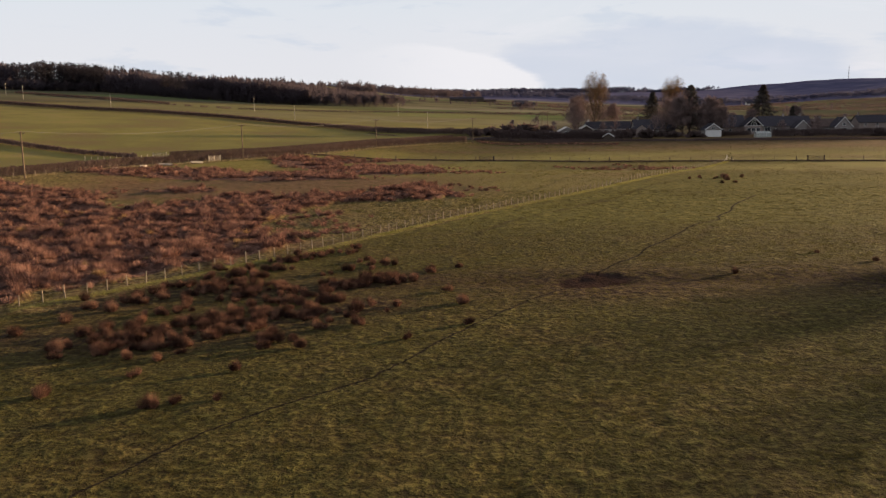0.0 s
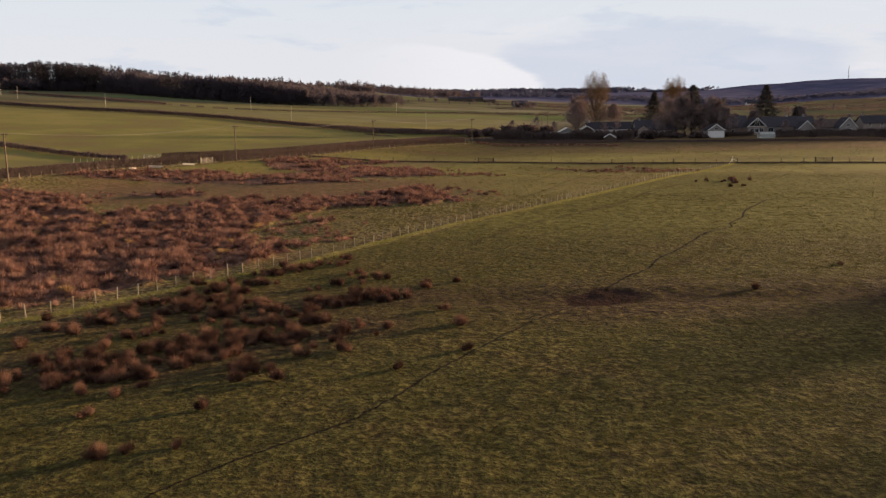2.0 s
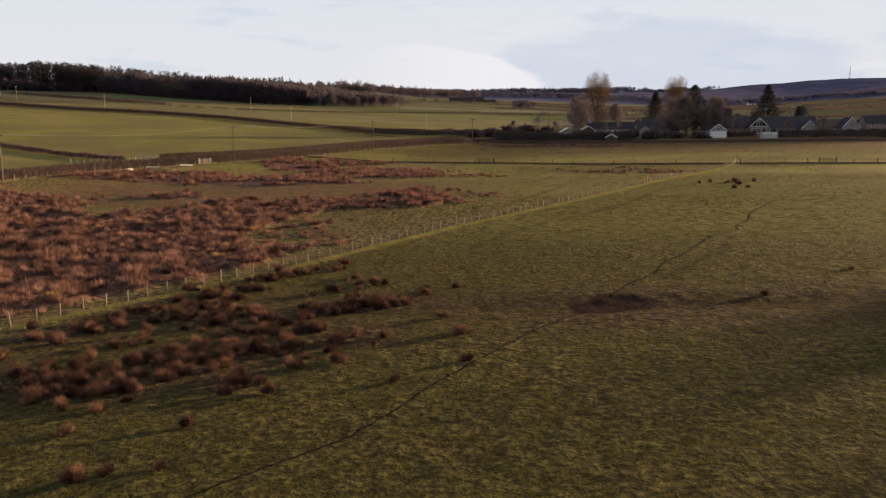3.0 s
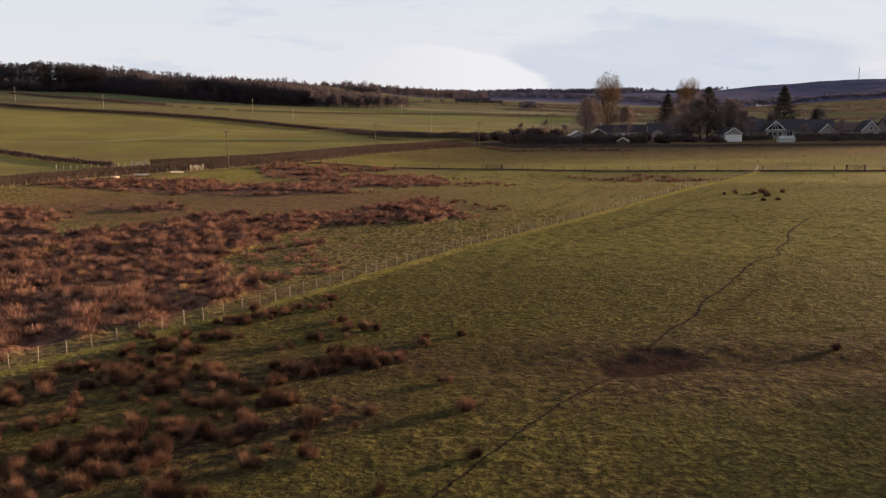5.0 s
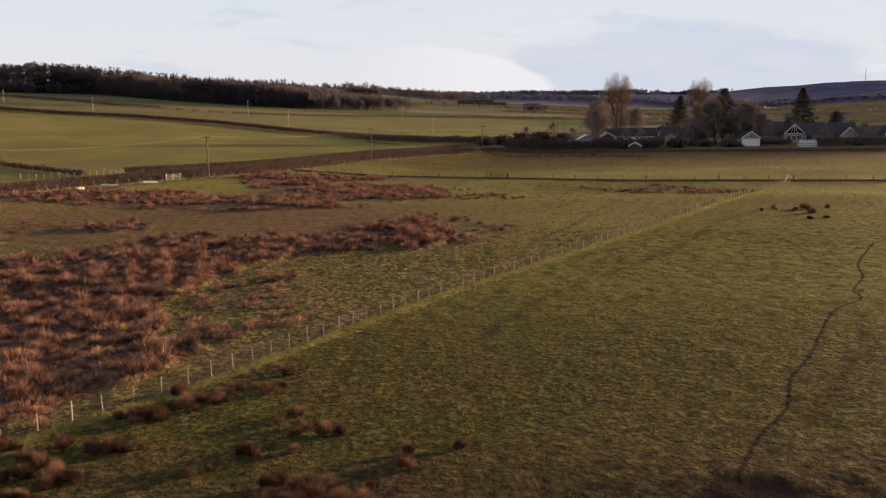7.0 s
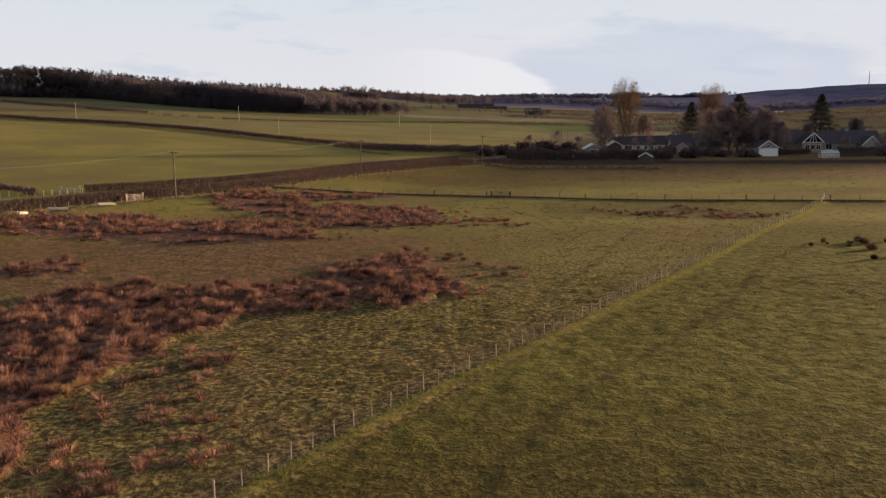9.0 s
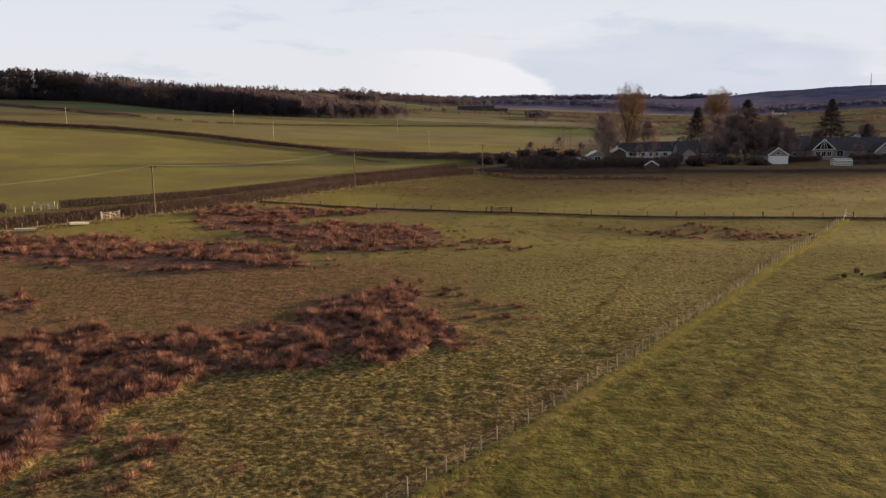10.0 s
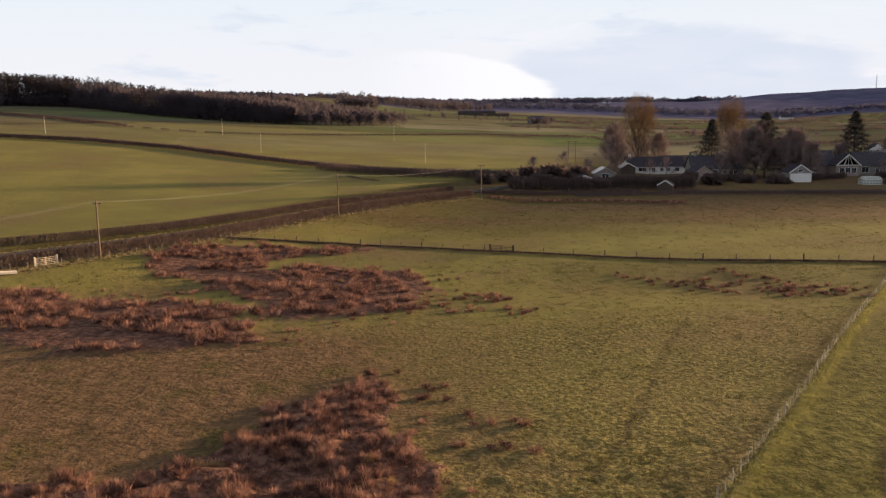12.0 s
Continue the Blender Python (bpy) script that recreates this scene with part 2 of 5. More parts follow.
CROSS = [(-38.5, 248), (-18.3, 252), (-0.4, 247), (10.8, 242.6), (15.2, 241.0), (32.5, 234.7), (47.2, 231.4), (62.7, 230), (78, 228), (112, 219), (190, 205)]
LANE_FENCE = [(-112, 130), (-88, 170), (-80.3, 186), (-75.5, 199.5), (-69.5, 208), (-60.2, 219.3), (-53.8, 226), (-39, 247.3), (-29.4, 264.7), (-21.7, 277.5), (-2, 304.5), (11, 318)]
TRACK_A = [(-16, 27), (-11.7, 35.4), (-8.9, 39), (-5.6, 42.2), (-2.8, 45.9), (-0.2, 51.1), (3, 56.5), (6.3, 61.7), (11, 67.5)]
TRACK_B = [(13.5, 72), (16, 76.5), (19.4, 81.2), (21.5, 86), (24.7, 90.7), (31.5, 102.4), (36, 107), (37.2, 110.8), (40.8, 116.5), (44, 124), (52.5, 137.5)]
RUTS = [[(101, 223), (95, 213), (90, 203), (86, 193), (83.6, 187), (77.8, 171)], [(19, 78), (24, 85), (29.5, 93), (33, 101)], [(3.4, 96.4), (9.7, 110), (20.8, 125.4), (28, 134.3), (34.9, 148.8), (45.7, 165.7)], [(18.8, 122.5), (23.3, 129.3), (29, 138.3)], [(12.2, 141.5), (17.1, 153.1), (25.9, 175.3), (32.3, 190)]]
POND = [(9.3, 67.0), (10.6, 70.3), (12.8, 72.7), (14.9, 73.0), (16.2, 71.3), (15.8, 68.7), (13.5, 67.0), (11.4, 66.4)]


def shifted(pts, d):
    """A line moved d metres to its left."""
    out = []
    for i, p in enumerate(pts):
        a, b = pts[max(i - 1, 0)], pts[min(i + 1, len(pts) - 1)]
        n = math.hypot(b[0] - a[0], b[1] - a[1])
        out.append((p[0] - d * (b[1] - a[1]) / n, p[1] + d * (b[0] - a[0]) / n))
    return out


def along(pts, step):
    """Points every step metres of a line, with the heading there."""
    out, carry = [], 0.0
    for (x1, y1), (x2, y2) in zip(pts, pts[1:]):
        l = math.hypot(x2 - x1, y2 - y1)
        while carry < l:
            out.append((x1 + (x2 - x1) * carry / l, y1 + (y2 - y1) * carry / l, math.atan2(y2 - y1, x2 - x1)))
            carry += step
        carry -= l
    return out


def raw_mesh(name, verts, faces, mats=(), mat_index=None, smooth=False):
    """A mesh from numpy arrays; faces all of one size."""
    me = bpy.data.meshes.new(name)
    verts, faces = np.asarray(verts, np.float32), np.asarray(faces, np.int32)
    k = faces.shape[1]
    me.vertices.add(len(verts)), me.loops.add(faces.size), me.polygons.add(len(faces))
    me.vertices.foreach_set("co", verts.ravel())
    me.loops.foreach_set("vertex_index", faces.ravel())
    me.polygons.foreach_set("loop_start", np.arange(0, faces.size, k, dtype=np.int32))
    for m in mats:
        me.materials.append(m)
    if mat_index is not None:
        me.polygons.foreach_set("material_index", np.asarray(mat_index, np.int32))
    if smooth:
        me.polygons.foreach_set("use_smooth", np.ones(len(faces), bool))
    me.update(calc_edges=True)
    me.validate()
    return me


def axis(lo, a, b, hi, step, grow):
    mid = list(np.arange(a, b, step))
    v, d = b, step
    while v < hi:
        mid.append(v)
        d *= grow
        v += d
    mid.append(hi)
    v, d, low = a, step, []
    while v > lo:
        d *= grow
        v -= d
        low.append(max(v, lo))
    return np.array(low[::-1] + mid)


gx, gy = axis(-3600, -52, 66, 3600, 0.47, 1.07), axis(-900, 24, 145, 4600, 0.47, 1.026)
GX, GY = np.meshgrid(gx, gy)
wobx, woby = GX + (lattice(GX, GY, 3.2, 11) - 0.5) * 5, GY + (lattice(GX, GY, 3.2, 12) - 0.5) * 5
marsh = np.zeros(GX.shape)
for bed in BEDS:
    marsh[inside(bed, wobx, woby)] = 1.0
for bed in SPARSE:
    m = inside(bed, wobx, woby)
    marsh[m] = np.maximum(marsh[m], 0.12)
S_LANE = -0.854 * (GX + 90) + 0.52 * (GY - 177)
left_of_fence = (-0.54 * (GY - 84) + 0.84 * (GX + 15.1)) < 0
tussock = np.where(left_of_fence & (GY > 60) & (GY < 260) & (S_LANE < 0), 1.0, 0.0)
mud_shade = np.zeros(GX.shape)


def side_distance(pts, x, y):
    """Distance from a line, negative on its right; 9 past its ends."""
    best, out = np.full(x.shape, 9.0), np.full(x.shape, 9.0)
    for k, ((x1, y1), (x2, y2)) in enumerate(zip(pts, pts[1:])):
        l = math.hypot(x2 - x1, y2 - y1)
        ux, uy = (x2 - x1) / l, (y2 - y1) / l
        q = ((x - x1) * ux + (y - y1) * uy)
        side = ux * (y - y1) - uy * (x - x1)
        d = np.hypot(side, q - np.clip(q, 0, l))
        past = ((k == 0) & (q < 0)) | ((k == len(pts) - 2) & (q > l))
        m = (d < best) & ~past
        best[m] = d[m]
        out[m] = (np.sign(side) * d)[m]
    return out


def winding(pts, n=6):
    """The same line rounded off, with small bends."""
    p = [pts[0]] + list(pts) + [pts[-1]]
    out = []
    for a, b, c, d in zip(p, p[1:], p[2:], p[3:]):
        for k in range(n):
            t = k / n
            w = (-t + 2 * t * t - t ** 3, 2 - 5 * t * t + 3 * t ** 3, t + 4 * t * t - 3 * t ** 3, t ** 3 - t * t)
            out.append(tuple(0.5 * sum(wi * q[i] for wi, q in zip(w, (a, b, c, d))) for i in (0, 1)))
    return out + [pts[-1]]


trail_a, trail_b = side_distance(winding(TRACK_A), GX, GY), side_distance(winding(TRACK_B), GX, GY)
mud_shade = np.maximum(mud_shade, 0.15 * np.exp(-(trail_b / 0.4) ** 2))
for ruts in RUTS:
    mud_shade = np.maximum(mud_shade, 0.42 * np.exp(-(line_distance(ruts, GX + (lattice(GX, GY, 2, 9) - 0.5), GY) / 0.4) ** 2))
wx2, wy2 = GX + (lattice(GX, GY, 1.3, 21) - 0.5) * 1.0, GY + (lattice(GX, GY, 1.3, 22) - 0.5) * 1.0
mud_shade[inside(POND, wx2, wy2)] = 1.0
mud_shade = np.maximum(mud_shade, 0.8 * np.exp(-((GX - 101) / 6) ** 2 - ((GY - 221.5) / 3) ** 2))
slough = np.exp(-((GY - 69 - 0.02 * GX) / 2.4) ** 2) * ease((GX + 8) / 8) * (GX < 120)
mud_shade = np.maximum(mud_shade, 0.55 * slough * (0.4 + 0.8 * lattice(GX, GY, 2.1, 8)))
poach = np.exp(-((GY - 68 - 0.06 * GX) / 7.5) ** 4) * (0.45 + 0.55 * ease((GX + 2) / 12)) * (0.55 + 0.7 * lattice(GX, GY, 6.0, 14)) * ease((GX + 34) / 10) * ~left_of_fence
for pts in ([(-28, 53), (-17, 52), (-9, 58), (-5, 62)], [(-27, 62), (-20.7, 67.7), (-12, 65.8), (-1.6, 71.4)]):
    poach = np.maximum(poach, 1.0 * np.exp(-(line_distance(pts, GX, GY) / 3.6) ** 2) * (0.75 + 0.4 * lattice(GX, GY, 3.0, 17)) * ~left_of_fence)
# The bank's shade beside the stock fence, painted in as dark soil.
mud_shade = np.maximum(mud_shade, 0.5 * np.exp(-(line_distance([(px - 1.0, py + 0.6) for px, py in FENCE[3:]], GX, GY) / 1.0) ** 2) * (0.3 + 0.6 * lattice(GX, GY, 4, 16)))
# Bank shadow under the cross fence, also put into the soil colour.
mud_shade = np.maximum(mud_shade, 0.6 * np.exp(-(line_distance(CROSS, GX, GY + 0.6) / 0.5) ** 2))
bank_d = line_distance([(px + 0.6, py - 0.4) for px, py in FENCE[1:]], GX, GY)
lush_bright = ease((S_LANE - 14) / 10) * (GY < 640) * (S_LANE < 330)
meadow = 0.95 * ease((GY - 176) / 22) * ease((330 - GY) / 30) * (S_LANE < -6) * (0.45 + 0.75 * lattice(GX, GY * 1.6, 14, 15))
lush_bright = np.maximum(lush_bright, meadow * (1 - ease((GY - 262) / 35) * np.clip(0.30 + 0.9 * lattice(GX, GY * 2.2, 28, 5), 0, 1)))
lush_bright = np.maximum(lush_bright, 0.55 * np.exp(-(bank_d / 0.5) ** 4))
# Mid-distance turf: its low-angle brightness is put into the grass colour.
brightened = ~left_of_fence * ease((GY - 88) / 30) * ease((195 - GY) / 25) * (0.55 + 0.6 * lattice(GX, GY * 1.5, 11, 61))
rough = 0.92 * np.clip(ease((GY - 262) / 25) * ease((-S_LANE + 14) / 20) * (GY < 420) * (0.25 + 0.35 * ease((GX - 30) / 40) * ease((GY - 275) / 20) + 0.8 * lattice(GX, GY * 2.2, 28, 5) + 0.5 * (lattice(GX, GY * 1.6, 6, 44) - 0.5)), 0, 0.95)
# Farther tussock field brightened the same way, through the ley colour.
lush_bright = np.maximum(lush_bright, 0.42 * left_of_fence * ease((GY - 118) / 45) * ease((GX + 12) / 22) * (S_LANE < -6) * (0.6 + 0.6 * lattice(GX, GY, 9, 62)))
lush_bright = lush_bright * (1 - 0.85 * rough * (S_LANE < -6))
rough = np.maximum(rough, tussock * 0.5 * lattice(GX, GY, 15, 6))
rough = np.maximum(rough, np.clip(1.35 * np.exp(-((GX + 36) / 40) ** 4 - ((GY - 168) / 27) ** 4), 0, 0.92))
GZ = height(GX, GY)
GZ = GZ + 0.12 * np.exp(-(bank_d / 0.5) ** 2)
near = ease((GY - 8) / 10) * ease((300 - GY) / 60)
close = near * ease((175 - GY) / 30)
GZ = GZ + near * (lattice(GX, GY, 1.9, 31) - 0.5) * 0.03
GZ = GZ + close * (1 - marsh) * ((lattice(GX * 0.8 + GY * 0.35, GY - 0.35 * GX, 0.95, 32) - 0.5) * (0.12 + 0.05 * tussock) + (lattice(GX, GY, 0.5, 33) - 0.5) * 0.06)
GZ = GZ - 0.08 * mud_shade * near + marsh * close * mound(GX, GY) + 0.2 * marsh * near * (1 - close)
nx, ny = len(gx), len(gy)
idx = np.arange(nx * ny).reshape(ny, nx)
quads = np.stack([idx[:-1, :-1], idx[:-1, 1:], idx[1:, 1:], idx[1:, :-1]], -1).reshape(-1, 4)


PLOT = (0.0062, 0.0012, 0.0125, -0.0016, 0.37)       # rows and columns of far fields


def ground_material():
    m = bpy.data.materials.new("pasture")
    m.use_nodes = True
    N, L = m.node_tree.nodes, m.node_tree.links
    b = N["Principled BSDF"]
    b.inputs["Roughness"].default_value, b.inputs["Specular IOR Level"].default_value = 1.0, 0.08
    geo = N.new("ShaderNodeNewGeometry")

    def nz(scale, detail=5.0, rough=0.6):
        n = N.new("ShaderNodeTexNoise")
        n.inputs["Scale"].default_value, n.inputs["Detail"].default_value, n.inputs["Roughness"].default_value = scale, detail, rough
        L.new(geo.outputs["Position"], n.inputs["Vector"])
        return n.outputs[0]

    def ramp(src, stops):
        r = N.new("ShaderNodeValToRGB")
        e = r.color_ramp.elements
        while len(e) < len(stops):
            e.new(0.5)
        for q, (p, c) in zip(e, stops):
            q.position, q.color = p, (*c, 1)
        L.new(src, r.inputs[0])
        return r.outputs[0]

    def mix(f, a, c):
        n = N.new("ShaderNodeMix")
        n.data_type = "RGBA"
        L.new(f, n.inputs[0]), L.new(a, n.inputs[6]), L.new(c, n.inputs[7])
        return n.outputs[2]

    def attr(name):
        n = N.new("ShaderNodeAttribute")
        n.attribute_name = name
        return n.outputs["Fac"]

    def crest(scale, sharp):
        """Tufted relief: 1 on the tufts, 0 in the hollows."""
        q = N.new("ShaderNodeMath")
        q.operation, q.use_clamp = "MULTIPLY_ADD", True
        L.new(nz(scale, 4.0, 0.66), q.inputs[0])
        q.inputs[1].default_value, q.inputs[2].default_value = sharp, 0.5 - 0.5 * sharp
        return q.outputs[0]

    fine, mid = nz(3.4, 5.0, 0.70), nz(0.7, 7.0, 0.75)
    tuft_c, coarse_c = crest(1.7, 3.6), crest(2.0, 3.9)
    # g1, brown, h1, h2: sunlit crests and shaded hollows put into the colour.
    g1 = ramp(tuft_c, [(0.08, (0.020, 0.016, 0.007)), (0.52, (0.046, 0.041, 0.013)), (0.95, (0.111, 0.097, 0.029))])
    g2 = ramp(fine, [(0.34, (0.024, 0.017, 0.008)), (0.5, (0.046, 0.040, 0.013)), (0.66, (0.104, 0.089, 0.026))])
    grass = mix(nz(0.25, 3.0), g1, g2)
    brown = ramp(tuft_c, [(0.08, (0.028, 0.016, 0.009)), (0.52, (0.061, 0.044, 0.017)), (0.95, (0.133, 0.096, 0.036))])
    grass = mix(ramp(nz(0.11, 5.0, 0.65), [(0.48, (0, 0, 0)), (0.72, (0.8, 0.8, 0.8))]), grass, brown)
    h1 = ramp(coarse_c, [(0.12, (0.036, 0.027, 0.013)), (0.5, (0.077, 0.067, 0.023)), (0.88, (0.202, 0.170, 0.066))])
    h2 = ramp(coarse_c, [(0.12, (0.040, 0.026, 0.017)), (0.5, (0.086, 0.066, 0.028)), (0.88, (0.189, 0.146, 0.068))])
    h1 = mix(ramp(nz(0.09, 5.0, 0.65), [(0.46, (0, 0, 0)), (0.62, (0.9, 0.9, 0.9))]), h1, h2)
    straw = ramp(mid, [(0.34, (0.049, 0.031, 0.016)), (0.5, (0.093, 0.057, 0.032)), (0.66, (0.145, 0.087, 0.050))])
    straw = mix(ramp(nz(0.16, 6.0, 0.7), [(0.52, (0, 0, 0)), (0.64, (0.8, 0.8, 0.8))]), straw, grass)
    litter = ramp(nz(1.1, 6.0, 0.7), [(0.36, (0.029, 0.017, 0.014)), (0.5, (0.077, 0.040, 0.030)), (0.64, (0.145, 0.083, 0.061))])
    soil = ramp(mid, [(0.3, (0.018, 0.012, 0.010)), (0.7, (0.044, 0.029, 0.025))])
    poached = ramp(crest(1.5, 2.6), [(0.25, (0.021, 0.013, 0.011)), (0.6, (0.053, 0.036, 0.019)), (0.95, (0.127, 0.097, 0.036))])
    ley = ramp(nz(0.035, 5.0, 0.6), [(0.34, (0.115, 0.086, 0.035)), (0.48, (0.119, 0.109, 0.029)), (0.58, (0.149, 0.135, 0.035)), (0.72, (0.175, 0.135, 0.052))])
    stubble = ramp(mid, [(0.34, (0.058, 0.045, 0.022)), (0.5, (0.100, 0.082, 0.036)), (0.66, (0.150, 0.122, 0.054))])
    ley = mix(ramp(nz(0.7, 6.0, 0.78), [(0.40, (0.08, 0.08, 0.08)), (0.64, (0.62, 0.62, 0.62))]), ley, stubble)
    stretch = N.new("ShaderNodeMapping")
    stretch.inputs["Scale"].default_value = (0.30, 1.2, 0.0)
    L.new(geo.outputs["Position"], stretch.inputs["Vector"])
    pn = N.new("ShaderNodeTexNoise")
    pn.inputs["Scale"].default_value, pn.inputs["Detail"].default_value, pn.inputs["Roughness"].default_value = 0.017, 5.0, 0.6
    L.new(stretch.outputs[0], pn.inputs["Vector"])
    xy = N.new("ShaderNodeSeparateXYZ")
    L.new(geo.outputs["Position"], xy.inputs[0])

    def calc(op, a, c=0.0, d=0.0):
        n = N.new("ShaderNodeMath")
        n.operation = op
        for i, q in enumerate((a, c, d)):
            if isinstance(q, float):
                n.inputs[i].default_value = q
            else:
                L.new(q, n.inputs[i])
        return n.outputs[0]

    row = calc("FLOOR", calc("MULTIPLY_ADD", xy.outputs[1], PLOT[2], calc("MULTIPLY", xy.outputs[0], PLOT[3])))
    column = calc("FLOOR", calc("ADD", calc("MULTIPLY_ADD", xy.outputs[0], PLOT[0], calc("MULTIPLY", xy.outputs[1], PLOT[1])), calc("MULTIPLY", row, PLOT[4])))
    cell = N.new("ShaderNodeCombineXYZ")
    L.new(column, cell.inputs[0]), L.new(row, cell.inputs[1])
    dice = N.new("ShaderNodeTexWhiteNoise")
    dice.noise_dimensions = "2D"
    L.new(cell.outputs[0], dice.inputs["Vector"])
    plots = ramp(dice.outputs["Value"], [(0.0, (0.081, 0.099, 0.044)), (0.20, (0.057, 0.052, 0.041)), (0.36, (0.142, 0.143, 0.081)), (0.54, (0.067, 0.069, 0.044)), (0.70, (0.090, 0.127, 0.046)), (0.86, (0.162, 0.153, 0.103))])
    weeds = ramp(pn.outputs[0], [(0.38, (0.043, 0.037, 0.029)), (0.48, (0.112, 0.094, 0.057)), (0.54, (0.062, 0.046, 0.040)), (0.64, (0.119, 0.103, 0.055))])
    patch = mix(ramp(nz(0.012, 5.0, 0.7), [(0.42, (0.15, 0.15, 0.15)), (0.60, (0.75, 0.75, 0.75))]), plots, weeds)
    # Paler turf colour that carries the low-angle brightness.
    bright_sward = ramp(nz(0.8, 5.0, 0.62), [(0.34, (0.047, 0.042, 0.012)), (0.5, (0.079, 0.073, 0.019)), (0.66, (0.124, 0.110, 0.031))])
    c = mix(attr("brightened"), grass, bright_sward)
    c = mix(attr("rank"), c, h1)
    c = mix(attr("rough"), c, straw)
    c = mix(attr("lush_bright"), c, ley)
    c = mix(attr("far"), c, patch)
    # Far hills: heath with the haze put into its mauve-blue colour.
    hazed_heath = ramp(nz(0.02, 5.0), [(0.35, (0.050, 0.052, 0.092)), (0.55, (0.074, 0.072, 0.122)), (0.72, (0.119, 0.112, 0.144))])
    c = mix(attr("moor"), c, hazed_heath)
    c = mix(attr("marsh"), c, litter)
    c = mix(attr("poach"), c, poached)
    c = mix(attr("mud_shade"), c, soil)

    def trail(name, width):
        """Trodden line: full within width of the attribute's zero, with frayed edges."""
        w = N.new("ShaderNodeMath")
        w.operation = "MULTIPLY_ADD"
        L.new(nz(1.3, 3.0), w.inputs[0])
        w.inputs[1].default_value = 0.5
        q = N.new("ShaderNodeMath")
        q.operation = "ADD"
        L.new(attr(name), q.inputs[0]), L.new(w.outputs[0], q.inputs[1])
        w.inputs[2].default_value = -0.25
        a = N.new("ShaderNodeMath")
        a.operation = "ABSOLUTE"
        L.new(q.outputs[0], a.inputs[0])
        return ramp(a.outputs[0], [(width * 0.7, (1, 1, 1)), (width * 1.4, (0, 0, 0))])

    trodden = ramp(mid, [(0.3, (0.009, 0.006, 0.004)), (0.7, (0.020, 0.014, 0.009))])
    for name, width in (("trail_a", 0.085), ("trail_b", 0.12)):
        c = mix(trail(name, width), c, trodden)
    L.new(c, b.inputs["Base Color"])
    turf = calc("MULTIPLY", calc("SUBTRACT", 1.0, attr("far")), calc("SUBTRACT", 1.0, attr("mud_shade")))
    L.new(calc("MULTIPLY", turf, 0.034), b.inputs["Specular IOR Level"])
    rugged = calc("MULTIPLY", calc("SUBTRACT", 1.0, attr("far")), calc("MULTIPLY_ADD", attr("lush_bright"), -0.75, 1.0))
    rugged = calc("MULTIPLY", calc("MULTIPLY", rugged, calc("MULTIPLY_ADD", attr("brightened"), -0.45, 1.0)), calc("MULTIPLY_ADD", attr("rough"), -0.4, 1.0))
    b0 = N.new("ShaderNodeBump")
    b0.inputs["Distance"].default_value = 0.30
    L.new(calc("MULTIPLY", calc("SUBTRACT", 1.0, attr("far")), calc("MULTIPLY_ADD", attr("lush_bright"), -0.5, 1.0)), b0.inputs["Strength"])
    L.new(nz(0.55, 2.0, 0.5), b0.inputs["Height"])
    bp = N.new("ShaderNodeBump")
    bp.inputs["Distance"].default_value = 0.16
    L.new(b0.outputs[0], bp.inputs["Normal"])
    L.new(rugged, bp.inputs["Strength"])
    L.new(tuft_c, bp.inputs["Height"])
    b2 = N.new("ShaderNodeBump")
    b2.inputs["Distance"].default_value = 0.05
    L.new(rugged, b2.inputs["Strength"])
    L.new(nz(7.0, 5.0, 0.7), b2.inputs["Height"])
    L.new(bp.outputs[0], b2.inputs["Normal"])
    L.new(b2.outputs[0], b.inputs["Normal"])
    return m


PASTURE = ground_material()
gme = raw_mesh("ground", np.stack([GX, GY, GZ], -1).reshape(-1, 3), quads, [PASTURE], smooth=True)
far = 0.45 * ease((GY - 440) / 90) + ease((GY - 640) / 120) + ease((S_LANE - 330) / 60) + ease((GY - 400) / 40) * ease((GX - 45) / 40)
for nm, arr in (("marsh", marsh), ("mud_shade", mud_shade), ("lush_bright", lush_bright), ("rough", rough), ("far", np.clip(far, 0, 1)), ("rank", tussock), ("poach", poach), ("brightened", brightened), ("moor", ease((GY - 1260) / 120))):
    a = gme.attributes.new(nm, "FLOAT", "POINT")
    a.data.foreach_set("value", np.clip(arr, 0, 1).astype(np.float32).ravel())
for nm, arr in (("trail_a", trail_a), ("trail_b", trail_b)):
    a = gme.attributes.new(nm, "FLOAT", "POINT")
    a.data.foreach_set("value", arr.astype(np.float32).ravel())
tagged(new("ground", gme), "uneven grazed pasture with marshy hollows and hill fields", "ground", kind="structure")


# ---- building blocks ----
def part(name, bm, material, parent, label=""):
    me = bpy.data.meshes.new(name)
    bm.to_mesh(me)
    bm.free()
    me.materials.append(material)
    ob = new(name, me)
    ob.parent = parent
    return tagged(ob, label)


def solid(bm, m, sx, sy, sz):
    """A box sx by sy by sz, standing on its pose's origin."""
    r = bmesh.ops.create_cube(bm, size=1.0, matrix=m @ Matrix.Translation((0, 0, sz / 2)) @ Matrix.Diagonal((sx, sy, sz, 1)))
    return r["verts"]


def rod(bm, a, b, r1, r2=None, sides=6):
    """A tapered round bar from a to b."""
    a, b = Vector(a), Vector(b)
    d = b - a
    q = d.to_track_quat("Z", "Y").to_matrix().to_4x4()
    bmesh.ops.create_cone(bm, cap_ends=True, segments=sides, radius1=r1, radius2=r1 if r2 is None else r2, depth=d.length, matrix=Matrix.Translation((a + b) / 2) @ q)


def stuff(name, verts, faces, mats, label, category, mat_index=None, kind="stuff"):
    return tagged(new(name, raw_mesh(name, verts, faces, mats, mat_index)), label, category, kind=kind)


